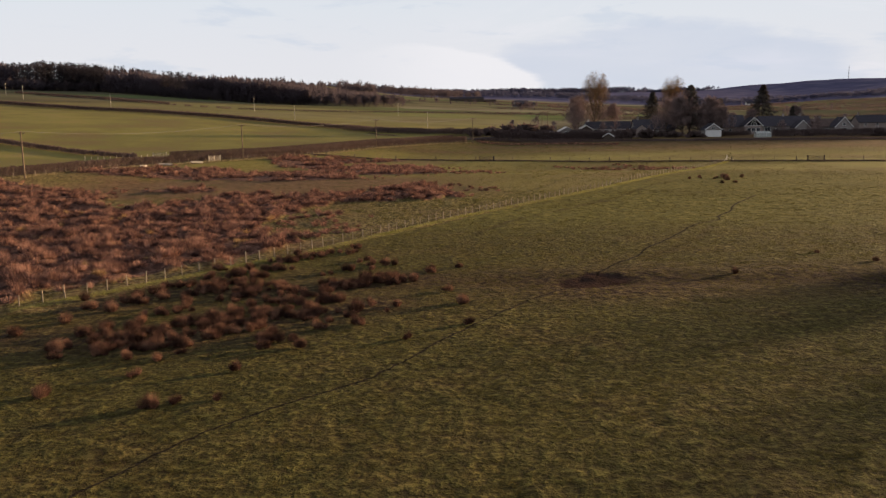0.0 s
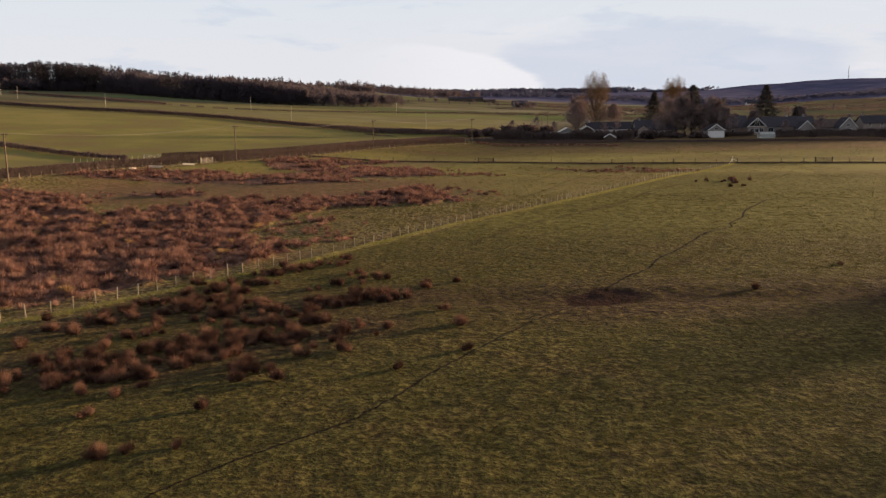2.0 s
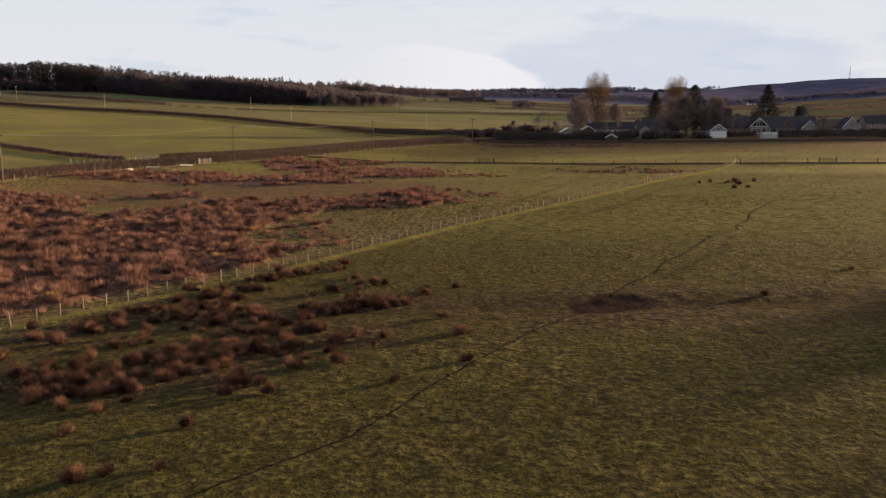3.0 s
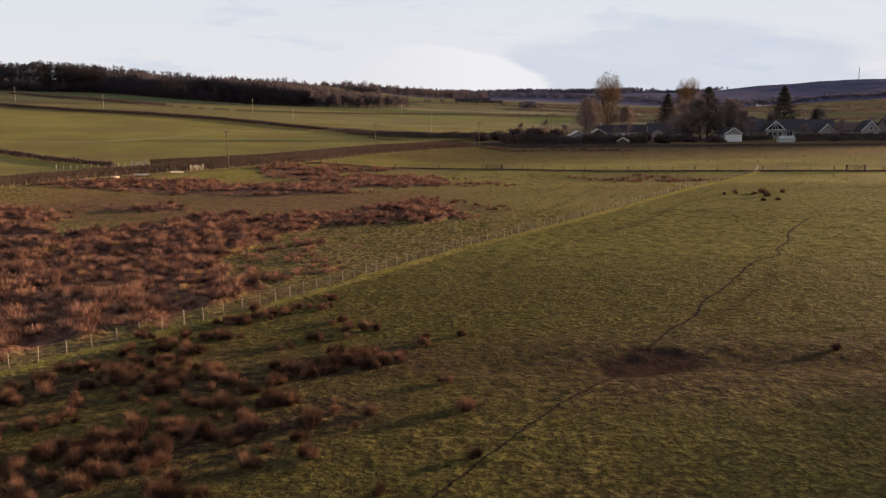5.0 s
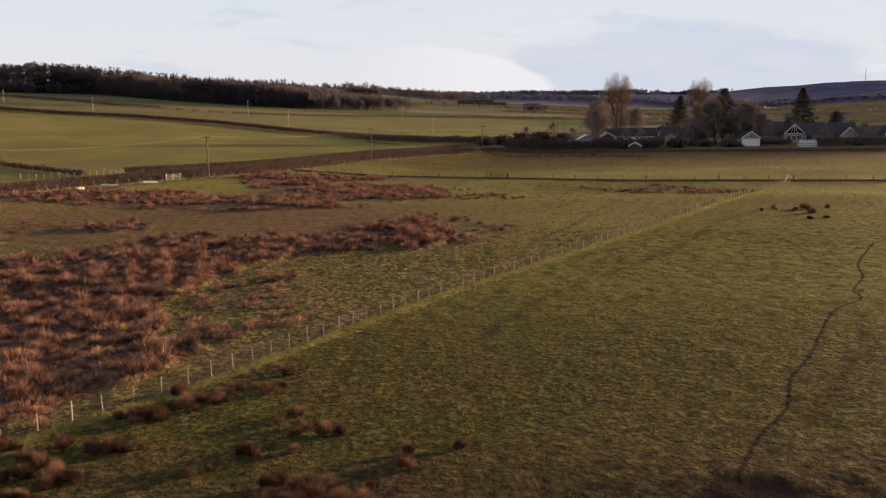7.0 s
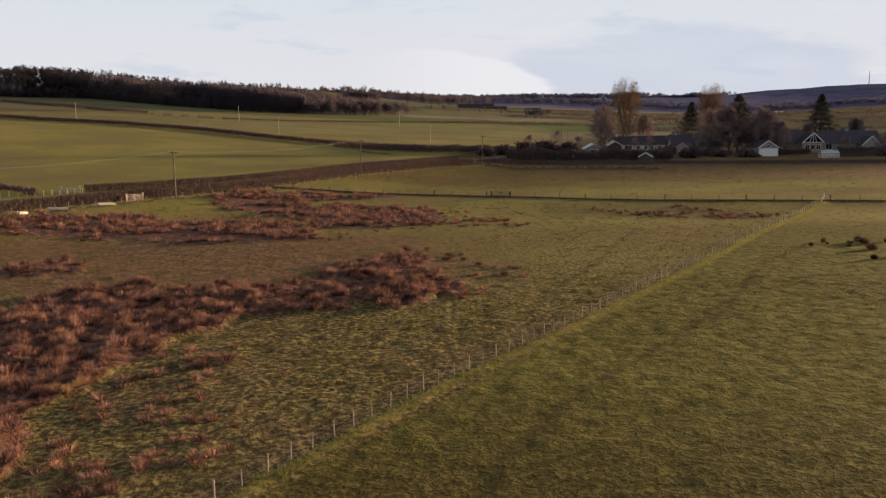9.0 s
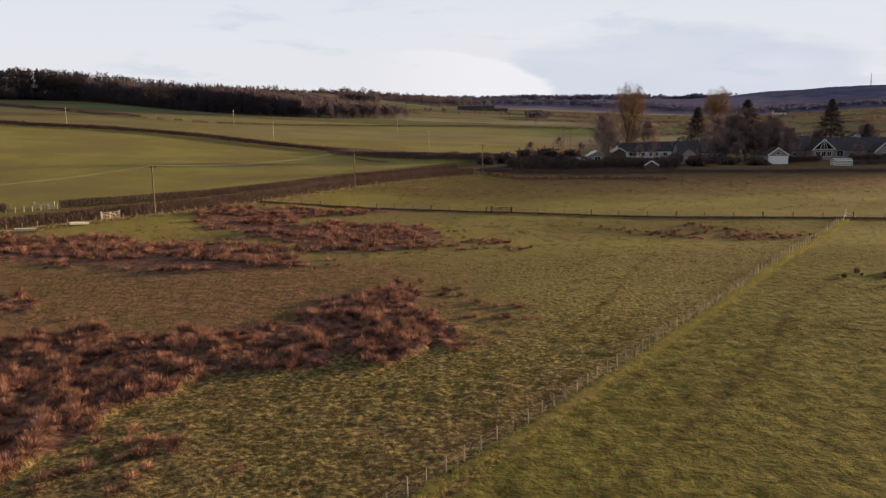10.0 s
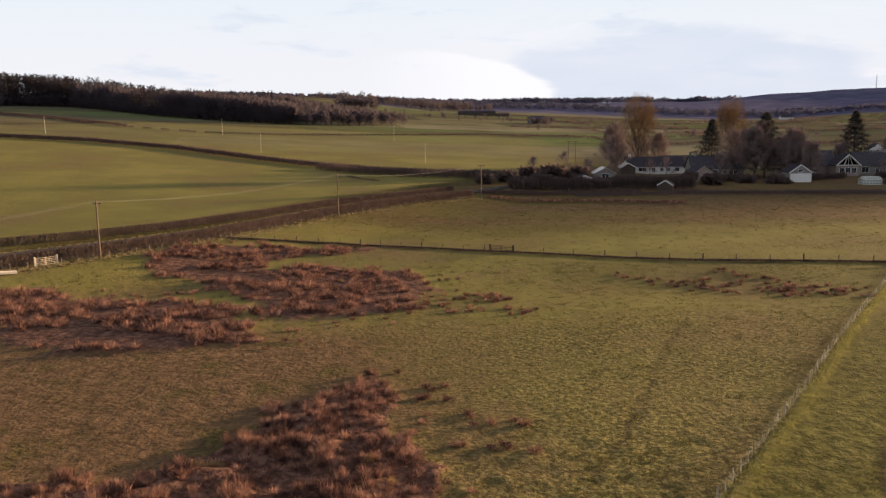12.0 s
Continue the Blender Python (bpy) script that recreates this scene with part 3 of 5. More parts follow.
def stamp(proto_v, proto_f, xyz, yaw, scale, zscale=None):
    """Copies of a small mesh at many places, as one pair of arrays."""
    xyz, yaw, scale = np.asarray(xyz), np.asarray(yaw), np.asarray(scale)
    zs = scale if zscale is None else np.asarray(zscale)
    c, s = np.cos(yaw)[:, None], np.sin(yaw)[:, None]
    px, py, pz = proto_v[:, 0][None], proto_v[:, 1][None], proto_v[:, 2][None]
    v = np.stack([(c * px - s * py) * scale[:, None] + xyz[:, :1], (s * px + c * py) * scale[:, None] + xyz[:, 1:2], pz * zs[:, None] + xyz[:, 2:3]], -1)
    f = proto_f[None] + (np.arange(len(xyz)) * len(proto_v))[:, None, None]
    return v.reshape(-1, 3), f.reshape(-1, proto_f.shape[1])


def join(pairs):
    vs, fs, off = [], [], 0
    for v, f in pairs:
        vs.append(v), fs.append(f + off)
        off += len(v)
    return np.concatenate(vs), np.concatenate(fs)


rng = np.random.default_rng(7)


def spikes(blades, radius, tall, width, dome):
    """A fuzzy dome of thin straight blades, one triangle each."""
    a, q = rng.uniform(0, 2 * np.pi, blades), np.sqrt(rng.uniform(0, 1, blades))
    way = np.stack([q * np.cos(a) * dome, q * np.sin(a) * dome, np.sqrt(1 - (0.85 * q) ** 2)], -1)
    base = np.stack([way[:, 0] * radius * 0.4, way[:, 1] * radius * 0.4, np.full(blades, -0.04)], -1)
    tip = base + way * np.array([radius, radius, tall]) * rng.uniform(0.6, 1.05, (blades, 1)) + rng.normal(0, 0.11 * radius, (blades, 3))
    b = rng.uniform(0, 2 * np.pi, blades)
    side = np.stack([np.cos(b), np.sin(b), np.zeros(blades)], -1) * width
    root = base + (tip - base) * rng.uniform(0.0, 0.45, (blades, 1))
    v = np.stack([root - side, root + side, tip], 1).reshape(-1, 3)
    return v, np.arange(3 * blades).reshape(-1, 3)


def scatter(poly, per_m2):
    xs, ys = [p[0] for p in poly], [p[1] for p in poly]
    n = int((max(xs) - min(xs)) * (max(ys) - min(ys)) * per_m2)
    x, y = rng.uniform(min(xs), max(xs), n), rng.uniform(min(ys), max(ys), n)
    k = inside(poly, x + (lattice(x, y, 3.2, 11) - 0.5) * 5, y + (lattice(x, y, 3.2, 12) - 0.5) * 5)
    return x[k], y[k]


def on_ground(x, y):
    return np.stack([x, y, height(x, y)], -1)


# ---- fences, gates and the lane ----
def post_mesh(h, r, m=POST):
    bm = bmesh.new()
    rod(bm, (0, 0, -0.25), (0, 0, h), r, r * 0.9, 7)
    me = bpy.data.meshes.new("post")
    bm.to_mesh(me)
    bm.free()
    me.materials.append(m)
    return me


def fence(pts, step, h, label, wires, strainer=10, r=0.042, m=POST):
    """Posts along a line, each a part, with line wires between them."""
    base = tagged(new("fence"), label, "fence")
    thin, thick = post_mesh(h, r, m), post_mesh(h + 0.12, r * 1.55, m)
    places = along(pts, step)
    for i, (x, y, a) in enumerate(places):
        ob = new("post", thick if i % strainer == 0 else thin)
        ob.parent = base
        ob.matrix_basis = pose(x + random.uniform(-.04, .04), y + random.uniform(-.04, .04), ground_z(x, y) + random.uniform(-.08, .05), random.uniform(-3, 3), random.uniform(-3, 3), random.uniform(0, 360))
    for w in wires:
        bm = bmesh.new()
        for (x1, y1, _), (x2, y2, _) in zip(places, places[1:]):
            rod(bm, (x1, y1, ground_z(x1, y1) + w), (x2, y2, ground_z(x2, y2) + w), 0.0035, sides=3)
        part("wire", bm, WIRE, base)
    return base


fence(FENCE, 1.85, 1.05, "post and wire stock fence across the pasture", (0.15, 0.32, 0.50, 0.70, 0.95), r=0.043)
fence(CROSS[:4], 4.2, 1.15, "dark wooden post and wire fence along a ditch", (0.4, 0.7, 1.0), 3, 0.085, DARKPOST)
fence(CROSS[4:], 5.5, 1.25, "dark wooden post and wire fence along a ditch", (0.4, 0.7, 1.0), 3, 0.085, DARKPOST)
fence(LANE_FENCE, 2.6, 1.05, "pale post and wire fence beside the lane", (0.4, 0.7, 0.98))


def field_gate(x, y, yaw, w, h, mat, label):
    """Five-barred gate between two gateposts."""
    base = tagged(new("field_gate"), label, "gate")
    base.matrix_basis = pose(x, y, ground_z(x, y), 0, 0, yaw)
    for s in (-1, 1):
        bm = bmesh.new()
        solid(bm, pose(s * (w / 2 + 0.12), 0, -0.3), 0.18, 0.18, h + 0.55)
        bmesh.ops.bevel(bm, geom=bm.edges[:], offset=0.015, segments=1, affect="EDGES")
        part("gatepost", bm, mat, base)
    for k in range(5):
        bm = bmesh.new()
        solid(bm, pose(0, 0, 0.14 + k * (h - 0.2) / 4), w, 0.04, 0.075)
        part("rail", bm, mat, base)
    for u in (-w / 2 + 0.05, 0, w / 2 - 0.05):
        bm = bmesh.new()
        solid(bm, pose(u, 0.042, 0.1), 0.11, 0.04, h)
        part("stile", bm, mat, base)
    for s in (-1, 1):
        bm = bmesh.new()
        rod(bm, (s * w / 2 * 0.95, -0.04, 0.15), (0, -0.04, h), 0.025, sides=4)
        part("brace", bm, mat, base)
    return base


strainer = tagged(new("strainer_post"), "stout pale strainer post at the fence corner", "post")
strainer.matrix_basis = pose(78.3, 228.2, ground_z(78.3, 228.2))
bm = bmesh.new()
rod(bm, (0, 0, -0.3), (0, 0, 1.75), 0.16, 0.14, 9)
part("shaft", bm, GATE, strainer)
for dx, dy in ((-1.7, -2.6), (2.4, -0.6)):
    bm = bmesh.new()
    rod(bm, (dx, dy, 0), (0, 0, 1.2), 0.07, sides=6)
    part("stay", bm, GATE, strainer)
field_gate(13.0, 241.8, -20, 4.2, 1.25, DARKWOOD, "dark wooden five-barred gate in the ditch fence")
field_gate(101.0, 224.2, -14, 4.0, 1.25, DARKWOOD, "dark wooden gate at a muddy gateway")
field_gate(-60.0, 219.9, 47, 3.2, 1.3, GATE, "pale weathered field gate beside the lane")
field_gate(-79.6, 235.2, 12, 3.4, 1.3, GATE, "pale field gate at the hillside field corner")


def strip(name, pts, w, mat, lift, label, category):
    v, f = [], []
    for x, y, a in along(pts, 3.0):
        for k in range(5):
            u = (k / 4 - 0.5) * w
            px, py = x - math.sin(a) * u, y + math.cos(a) * u
            v.append((px, py, ground_z(px, py) + lift))
    n = len(v) // 5
    for i in range(n - 1):
        for k in range(4):
            f.append((i * 5 + k, (i + 1) * 5 + k, (i + 1) * 5 + k + 1, i * 5 + k + 1))
    return tagged(new(name, raw_mesh(name, v, f, [mat], smooth=True)), label, category, kind="structure")


LANE = [(-116, 152), (-98, 184), (-82, 213), (-70, 230), (-58.5, 242), (-45.5, 258), (-30, 282), (-13, 304), (8, 326), (24, 348), (55, 385), (100, 420)]
strip("road", LANE, 2.9, ROAD, 0.22, "narrow grey asphalt country lane between hedges", "road")


def hedge(pts, w, h, label, density=10, mat=HEDGE, gaps=0.0, seed=1, flat=0.0, fine=1.0, reach=0.5):
    """A bare hedge: a lumpy core bristling with twigs."""
    g = np.random.default_rng(seed)
    pl = along(pts, 0.9)
    if gaps:
        pl = [p for p in pl if float(lattice(p[0], p[1], 6.0, seed)) > gaps]
    p = np.array(pl)
    n = int(len(p) * density * 2.2)
    k = g.integers(0, len(p), n)
    u, t = g.normal(0, w * 0.28, n), g.uniform(-0.6, 0.6, n)
    x = p[k, 0] - np.sin(p[k, 2]) * u + np.cos(p[k, 2]) * t
    y = p[k, 1] + np.cos(p[k, 2]) * u + np.sin(p[k, 2]) * t
    lump = (0.65 + 0.55 * lattice(x, y, 4.0, seed + 3)) * (1 - flat) + 0.95 * flat
    top = h * lump * (1 - 0.35 * (np.abs(u) / w) ** 2)
    z = height(x, y) + top * (1.25 - reach) * g.uniform(0.0, 1.0, n) ** 0.8
    a, len_, tilt = g.uniform(0, 2 * np.pi, n), h * reach * g.uniform(0.5, 1.0, n), g.normal(0, 0.45, n)
    wd = g.uniform(0.03, 0.10, n) * (1 + h * 0.25) * fine
    d = np.stack([np.cos(a) * np.sin(tilt), np.sin(a) * np.sin(tilt), np.cos(tilt)], -1) * len_[:, None]
    b = g.uniform(0, 2 * np.pi, n)
    s = np.stack([np.cos(b), np.sin(b), g.normal(0, 0.2, n)], -1) * wd[:, None]
    c = np.stack([x, y, z], -1)
    v = np.stack([c - s, c + s, c + d + s * 0.3, c + d - s * 0.5], 1).reshape(-1, 3)
    q = v.reshape(-1, 4, 3)
    low = (z - height(x, y)) < 0.35 * top
    base = tagged(new("hedge"), label, "hedge")
    for name, k in (("undergrowth", low), ("canopy", ~low)):
        ob = new(name, raw_mesh(name, q[k].reshape(-1, 3), np.arange(k.sum())[:, None] * 4 + np.array([[0, 1, 2, 3]]), [mat]))
        ob.parent = base
    return base


hedge(CROSS, 0.6, 0.38, "low dark rough bank along the ditch fence", 60, seed=13, flat=0.95)
hedge(shifted(LANE_FENCE, 2.2), 1.6, 2.0, "brown bare clipped hedge on the field side of the lane", 115, LANEHEDGE, seed=2, flat=0.9, fine=0.5, reach=0.24)
hedge([(-77, 237.5), (-69.4, 243.5), (-56.8, 256), (-42.7, 273), (-26.5, 296), (-8, 316), (4, 330)], 1.5, 1.6, "brown bare hedge on the hill side of the lane", 115, LANEHEDGE, seed=3, flat=0.9, fine=0.5, reach=0.24)
hedge([(-330, 505), (-260, 492), (-201, 470), (-162, 470), (-116, 452), (-75, 424), (-40, 405), (-7, 390), (25, 378)], 3.0, 2.3, "dark bare hedge between the two hill fields", 40, seed=4, flat=0.85, fine=0.8)
hedge([(-45, 398), (-7, 381), (20, 373), (45, 372), (70, 374)], 5.0, 2.7, "thick dark overgrown hedge below the hill field", 55, seed=5, fine=0.7, reach=0.3)
hedge([(-345, 684), (-304, 660), (-254, 635), (-189, 586)], 1.6, 1.9, "dark clipped hedge high on the hillside", 30, seed=6, flat=0.8, reach=0.3)
hedge([(-300, 652), (-254, 629), (-215, 600)], 1.2, 1.0, "low second row of hedge high on the hillside", 20, gaps=0.15, seed=15, flat=0.8, reach=0.3)
hedge([(-186, 583), (-165, 574), (-141, 563)], 1.4, 1.3, "gappy row of low dark bushes on the hill field", 20, gaps=0.5, seed=7, flat=0.7, reach=0.3)
hedge([(-141, 563), (-125, 566), (-94, 573), (-77, 587), (-32, 619), (23, 660), (90, 672)], 1.4, 1.15, "thin dark bank and hedge across the hill field", 24, gaps=0.12, seed=19, flat=0.8, reach=0.3)
fence([(-77, 585), (-32, 617), (23, 658), (90, 670)], 4.0, 1.7, "row of weathered fence posts across the hill field", (0.5, 1.1), 4, 0.14, DARKPOST)
hedge([(-33, 379), (-26, 369), (-20, 364)], 1.6, 0.5, "short dark bank of scrub in the hill field", 20, seed=8)
hedge([(-190, 306), (-143, 271), (-113, 251), (-92, 238), (-84, 229)], 1.6, 1.7, "clipped dark hedge edging the hillside field", 24, seed=9)
hedge([(22, 340), (34, 349), (60, 353), (80, 354)], 4.0, 4.0, "tall dark overgrown garden hedge along the village edge", 110, seed=10, fine=0.55, reach=0.3)
hedge([(12, 327), (25, 332), (37, 337), (60, 338)], 3.0, 1.3, "dark rough hedge in front of the gardens", 70, seed=14, fine=0.6, reach=0.3)
hedge([(124, 379), (132, 383), (142, 385)], 2.4, 2.2, "dark garden hedge below the stone bungalow", 40, seed=16)
hedge([(153, 384), (170, 382), (200, 386), (240, 388)], 2.6, 2.6, "dark overgrown garden hedge below the bungalows", 40, seed=17)
hedge([(88, 370), (98, 378), (110, 380)], 2.6, 2.4, "dark garden hedge beside the stone outbuilding", 40, seed=18)
hedge([(143, 362), (160, 364), (190, 360), (250, 348), (330, 336)], 2.6, 2.0, "low dark garden hedge along the village edge", 24, seed=11)
hedge([(14, 322), (28, 320), (48, 318), (66, 311)], 4.0, 0.8, "strip of reddish dead bracken by the village", 30, mat=RUSH, seed=12)


# Dark growth stands in for the shade on this rough grass.
hedge([(40, 333), (75, 337), (110, 334), (150, 330), (230, 324)], 9.0, 0.8, "dark strip of rough grass below the gardens, added for shade", 90, seed=21, fine=0.7)
fence([(-96, 224), (-87.8, 227.7), (-82.4, 230.5), (-77.3, 235.8)], 1.6, 1.1, "pale weathered rail fence at the hill field corner", (0.45, 0.8, 1.05), 5, 0.06, GATE)


def trough(x, y, yaw, l):
    """A pale feed trough: sloping sides, two ends and feet."""
    base = tagged(new("feed_trough"), "pale weathered feed trough lying by the lane fence", "trough")
    base.matrix_basis = pose(x, y, ground_z(x, y), 0, 4, yaw)
    for s in (-1, 1):
        bm = bmesh.new()
        solid(bm, pose(0, s * 0.24, 0.15, s * -22), l, 0.05, 0.42)
        part("side", bm, PALETROUGH, base)
        bm = bmesh.new()
        solid(bm, pose(s * l / 2, 0, 0.12), 0.05, 0.60, 0.42)
        part("end", bm, PALETROUGH, base)
        bm = bmesh.new()
        solid(bm, pose(s * l * 0.35, 0, -0.1), 0.10, 0.5, 0.28)
        part("foot", bm, POST, base)
    bm = bmesh.new()
    solid(bm, pose(0, 0, 0.12), l, 0.34, 0.05)
    part("bottom", bm, PALETROUGH, base)


PALETROUGH = material("bleached_wood", [(0.42, 0.38, 0.33), (0.58, 0.53, 0.47)], 4.0, bump=0.006)
trough(-62.6, 212.6, 40, 3.0)
trough(-68.0, 204.6, 30, 3.2)
trough(-71.3, 198.6, 70, 1.6)
trough(-75.0, 191.0, 55, 1.4)


# ---- power line ----
def line_pole(x, y, h, mat, label, yaw, group, thick=0.17):
    base = tagged(new("utility_pole"), label, "pole", group)
    base.matrix_basis = pose(x, y, ground_z(x, y), random.uniform(-.7, .7), random.uniform(-.7, .7), yaw)
    bm = bmesh.new()
    rod(bm, (0, 0, -0.5), (0, 0, h), thick, thick * 0.7, 10)
    part("shaft", bm, mat, base)
    bm = bmesh.new()
    solid(bm, pose(0, 0.16, h - 0.45), 2.3, 0.11, 0.14)
    part("crossarm", bm, mat, base)
    for u in (-1.05, 0, 1.05):
        bm = bmesh.new()
        rod(bm, (u, 0.16, h - 0.31), (u, 0.16, h - 0.05), 0.07, 0.05, 6)
        part("insulator", bm, POLE, base)
    for s in (-1, 1):
        bm = bmesh.new()
        rod(bm, (s * 0.7, 0.12, h - 0.42), (0, 0.12, h - 1.0), 0.03, sides=4)
        part("brace", bm, mat, base)
    return base


LINE = [(-117, 118), (-85.5, 170), (-53.8, 225.5), (-21.7, 277.4), (11.9, 318), (55.6, 462), (58.6, 462)]
for i, (x, y) in enumerate(LINE):
    line_pole(x, y, 9.6 if i < 5 else 9.0, POLE, "tall dark wooden power pole with a crossarm", -31 if i < 5 else -20, "poles of the power line")
for x, y, h in ((-199, 507, 8.5), (-122.7, 552, 9.0), (-79.5, 455, 8.5), (-29, 566, 8.5), (-7.3, 441, 8.5), (-330, 640, 9), (-345, 655, 9), (-285, 575, 9)):
    line_pole(x, y, h, PALEPOLE, "pale sunlit power pole on the hill field", -70, "poles on the hill", 0.12)


def cable(name, a, b, sag, r, label):
    bm = bmesh.new()
    pts = [Vector(a).lerp(Vector(b), i / 14) - Vector((0, 0, sag * 4 * (i / 14) * (1 - i / 14))) for i in range(15)]
    for p, q in zip(pts, pts[1:]):
        rod(bm, p, q, r, sides=3)
    me = bpy.data.meshes.new(name)
    bm.to_mesh(me)
    bm.free()
    me.materials.append(WIRE)
    tagged(new(name, me), label, "cable", "cables of the power line")


for (x1, y1), (x2, y2) in zip(LINE[:4], LINE[1:5]):
    for u in (-1.05, 0, 1.05):
        o = Vector((math.cos(radians(-31)) * u, math.sin(radians(-31)) * u, 9.55))
        cable("power_cable", Vector((x1, y1, ground_z(x1, y1))) + o, Vector((x2, y2, ground_z(x2, y2))) + o, 1.3, 0.011, "thin bare overhead power cable between poles")


# ---- trees ----
def branches(g, start, way, length, radius, depth, spread, out, twigs, lift=0.25):
    """Grow a limb and its shoots; tubes into out, twig starts into twigs."""
    a, d = np.array(start, float), np.array(way, float)
    n = 3
    for i in range(n):
        d = d + g.normal(0, 0.09, 3) + np.array([0, 0, lift * 0.12])
        d /= np.linalg.norm(d)
        b = a + d * length / n
        if depth > 0:
            out.append((a, b, radius * (1 - 0.25 * i), radius * (1 - 0.25 * (i + 1))))
        if depth > 0 and (i > 0 or depth < 3):
            for _ in range(2 if depth > 1 else 3):
                s = d + g.normal(0, spread, 3) + np.array([0, 0, lift])
                s /= np.linalg.norm(s)
                branches(g, b, s, length * g.uniform(0.5, 0.72), radius * 0.45, depth - 1, spread, out, twigs, lift)
        if depth <= 1:
            twigs.append((b, d))
        a = b


def tubes(segs, sides=4):
    v, f = [], []
    for a, b, r1, r2 in segs:
        d = b - a
        d = d / (np.linalg.norm(d) + 1e-9)
        u = np.cross(d, [0.3, 0.9, 0.1])
        u /= np.linalg.norm(u)
        w = np.cross(d, u)
        k = len(v)
        for p, r in ((a, r1), (b, r2)):
            for i in range(sides):
                t = 2 * math.pi * i / sides
                v.append(p + (u * math.cos(t) + w * math.sin(t)) * r)
        for i in range(sides):
            j = (i + 1) % sides
            f.append((k + i, k + j, k + sides + j, k + sides + i))
    return np.array(v), np.array(f)


def twig_cloud(g, twigs, per, length, width, droop=0.0):
    p = np.array([t[0] for t in twigs])
    d = np.array([t[1] for t in twigs])
    p, d = np.repeat(p, per, 0), np.repeat(d, per, 0)
    n = len(p)
    d = d + g.normal(0, 0.55, (n, 3)) + np.array([0, 0, -droop])
    d /= np.linalg.norm(d, axis=1)[:, None]
    l = length * g.uniform(0.4, 1.0, n)[:, None]
    s = np.cross(d, g.normal(0, 1, (n, 3)))
    s = s / (np.linalg.norm(s, axis=1)[:, None] + 1e-9) * width
    p = p + g.normal(0, 0.12 * length, (n, 3))
    v = np.stack([p - s, p + s, p + d * l + s * 0.4, p + d * l - s * 0.4], 1).reshape(-1, 3)
    return v, np.arange(n)[:, None] * 4 + np.array([[0, 1, 2, 3]])


def bare_tree(x, y, h, spread, lift, trunk_h, label, mat=TWIG, seed=1, per=3, limbs=9, tl=1.5, tw=0.022, fan=0.7, depth=2, crown=0.72, round_head=0.0):
    g = np.random.default_rng(seed)
    base = tagged(new("tree"), label, "tree")
    base.matrix_basis = pose(x, y, ground_z(x, y) - 0.1)
    trunk, out, twigs = [], [], []
    a = np.array([0, 0, 0.0])
    r = h * 0.017
    top = h * crown
    n = 8
    for i in range(n):
        b = np.array([g.normal(0, h * 0.008), g.normal(0, h * 0.008), top * (i + 1) / n])
        trunk.append((a, b, r * (1 - 0.75 * i / n), r * (1 - 0.75 * (i + 1) / n)))
        a = b
    for i in range(limbs):
        t = trunk_h + (1 - trunk_h) * (i + 0.5) / limbs
        t = min(t, 0.98)
        k = min(int(t * n), n - 1)
        p = trunk[k][0] + (trunk[k][1] - trunk[k][0]) * (t * n - k)
        an = i * 2.4 + g.uniform(-.4, .4)
        way = np.array([math.cos(an) * fan, math.sin(an) * fan, lift + 0.5 * t])
        branches(g, p, way / np.linalg.norm(way), h * spread * (1.15 - 0.5 * t), r * 0.42, depth, 0.42, out, twigs, lift * 0.35)
    for _ in range(3):
        branches(g, trunk[-1][1], np.array([g.normal(0, .3), g.normal(0, .3), 1.0]), h * 0.16, r * 0.25, depth, 0.35, out, twigs, 0.3)
    if round_head:
        cz, rz, rx = h * 0.60, h * 0.41, h * round_head
        keep = (lambda p: (p[0] / rx) ** 2 + (p[1] / rx) ** 2 + ((p[2] - cz) / rz) ** 2 < 1 or p[2] < cz and math.hypot(p[0], p[1]) < rx * 0.8)
        out, twigs = [q for q in out if keep(q[1])], [q for q in twigs if keep(q[0])]
    for name, segs, m in (("trunk", trunk, BARK), ("limbwork", out, BARK)):
        v, f = tubes(segs, 7 if name == "trunk" else 3)
        ob = new(name, raw_mesh(name, v, f, [m], smooth=True))
        ob.parent = base
    v, f = twig_cloud(g, twigs, per, tl, tw)
    ob = new("crown", raw_mesh("crown", v, f, [mat]))
    ob.parent = base
    return base


def conifer(x, y, h, r, label, seed=1, n=2600, mat=NEEDLE, blunt=1.0):
    g = np.random.default_rng(seed)
    base = tagged(new("conifer_tree"), label, "tree")
    base.matrix_basis = pose(x, y, ground_z(x, y) - 0.1)
    bm = bmesh.new()
    rod(bm, (0, 0, 0), (0, 0, h * 0.96), h * 0.02, 0.03, 7)
    part("trunk", bm, BARK, base)
    t = g.uniform(0.06, 1.0, n) ** 0.8
    whorl = 0.75 + 0.25 * np.sin(t * h * 3.2) + 0.25 * lattice(t * h, g.uniform(0, 9, n), 1.0, seed)
    a = g.uniform(0, 2 * np.pi, n)
    rad = r * (1 - t) ** blunt * whorl * (0.75 + 0.4 * lattice(a * 3, t * 9, 1.0, seed + 1)) * 1.7 * np.sqrt(g.uniform(0.1, 1, n))
    c = np.stack([rad * np.cos(a), rad * np.sin(a), t * h], -1)
    l = (0.35 + 0.11 * r) * g.uniform(0.5, 1.2, n)
    d = np.stack([np.cos(a), np.sin(a), g.uniform(-0.75, 0.15, n)], -1) * l[:, None]
    s = np.stack([-np.sin(a), np.cos(a), g.normal(0, .3, n)], -1) * (l * 0.32)[:, None]
    v = np.stack([c - s, c + s, c + d], 1).reshape(-1, 3)
    ob = new("crown", raw_mesh("crown", v, np.arange(3 * n).reshape(-1, 3), [mat]))
    ob.parent = base
    return base


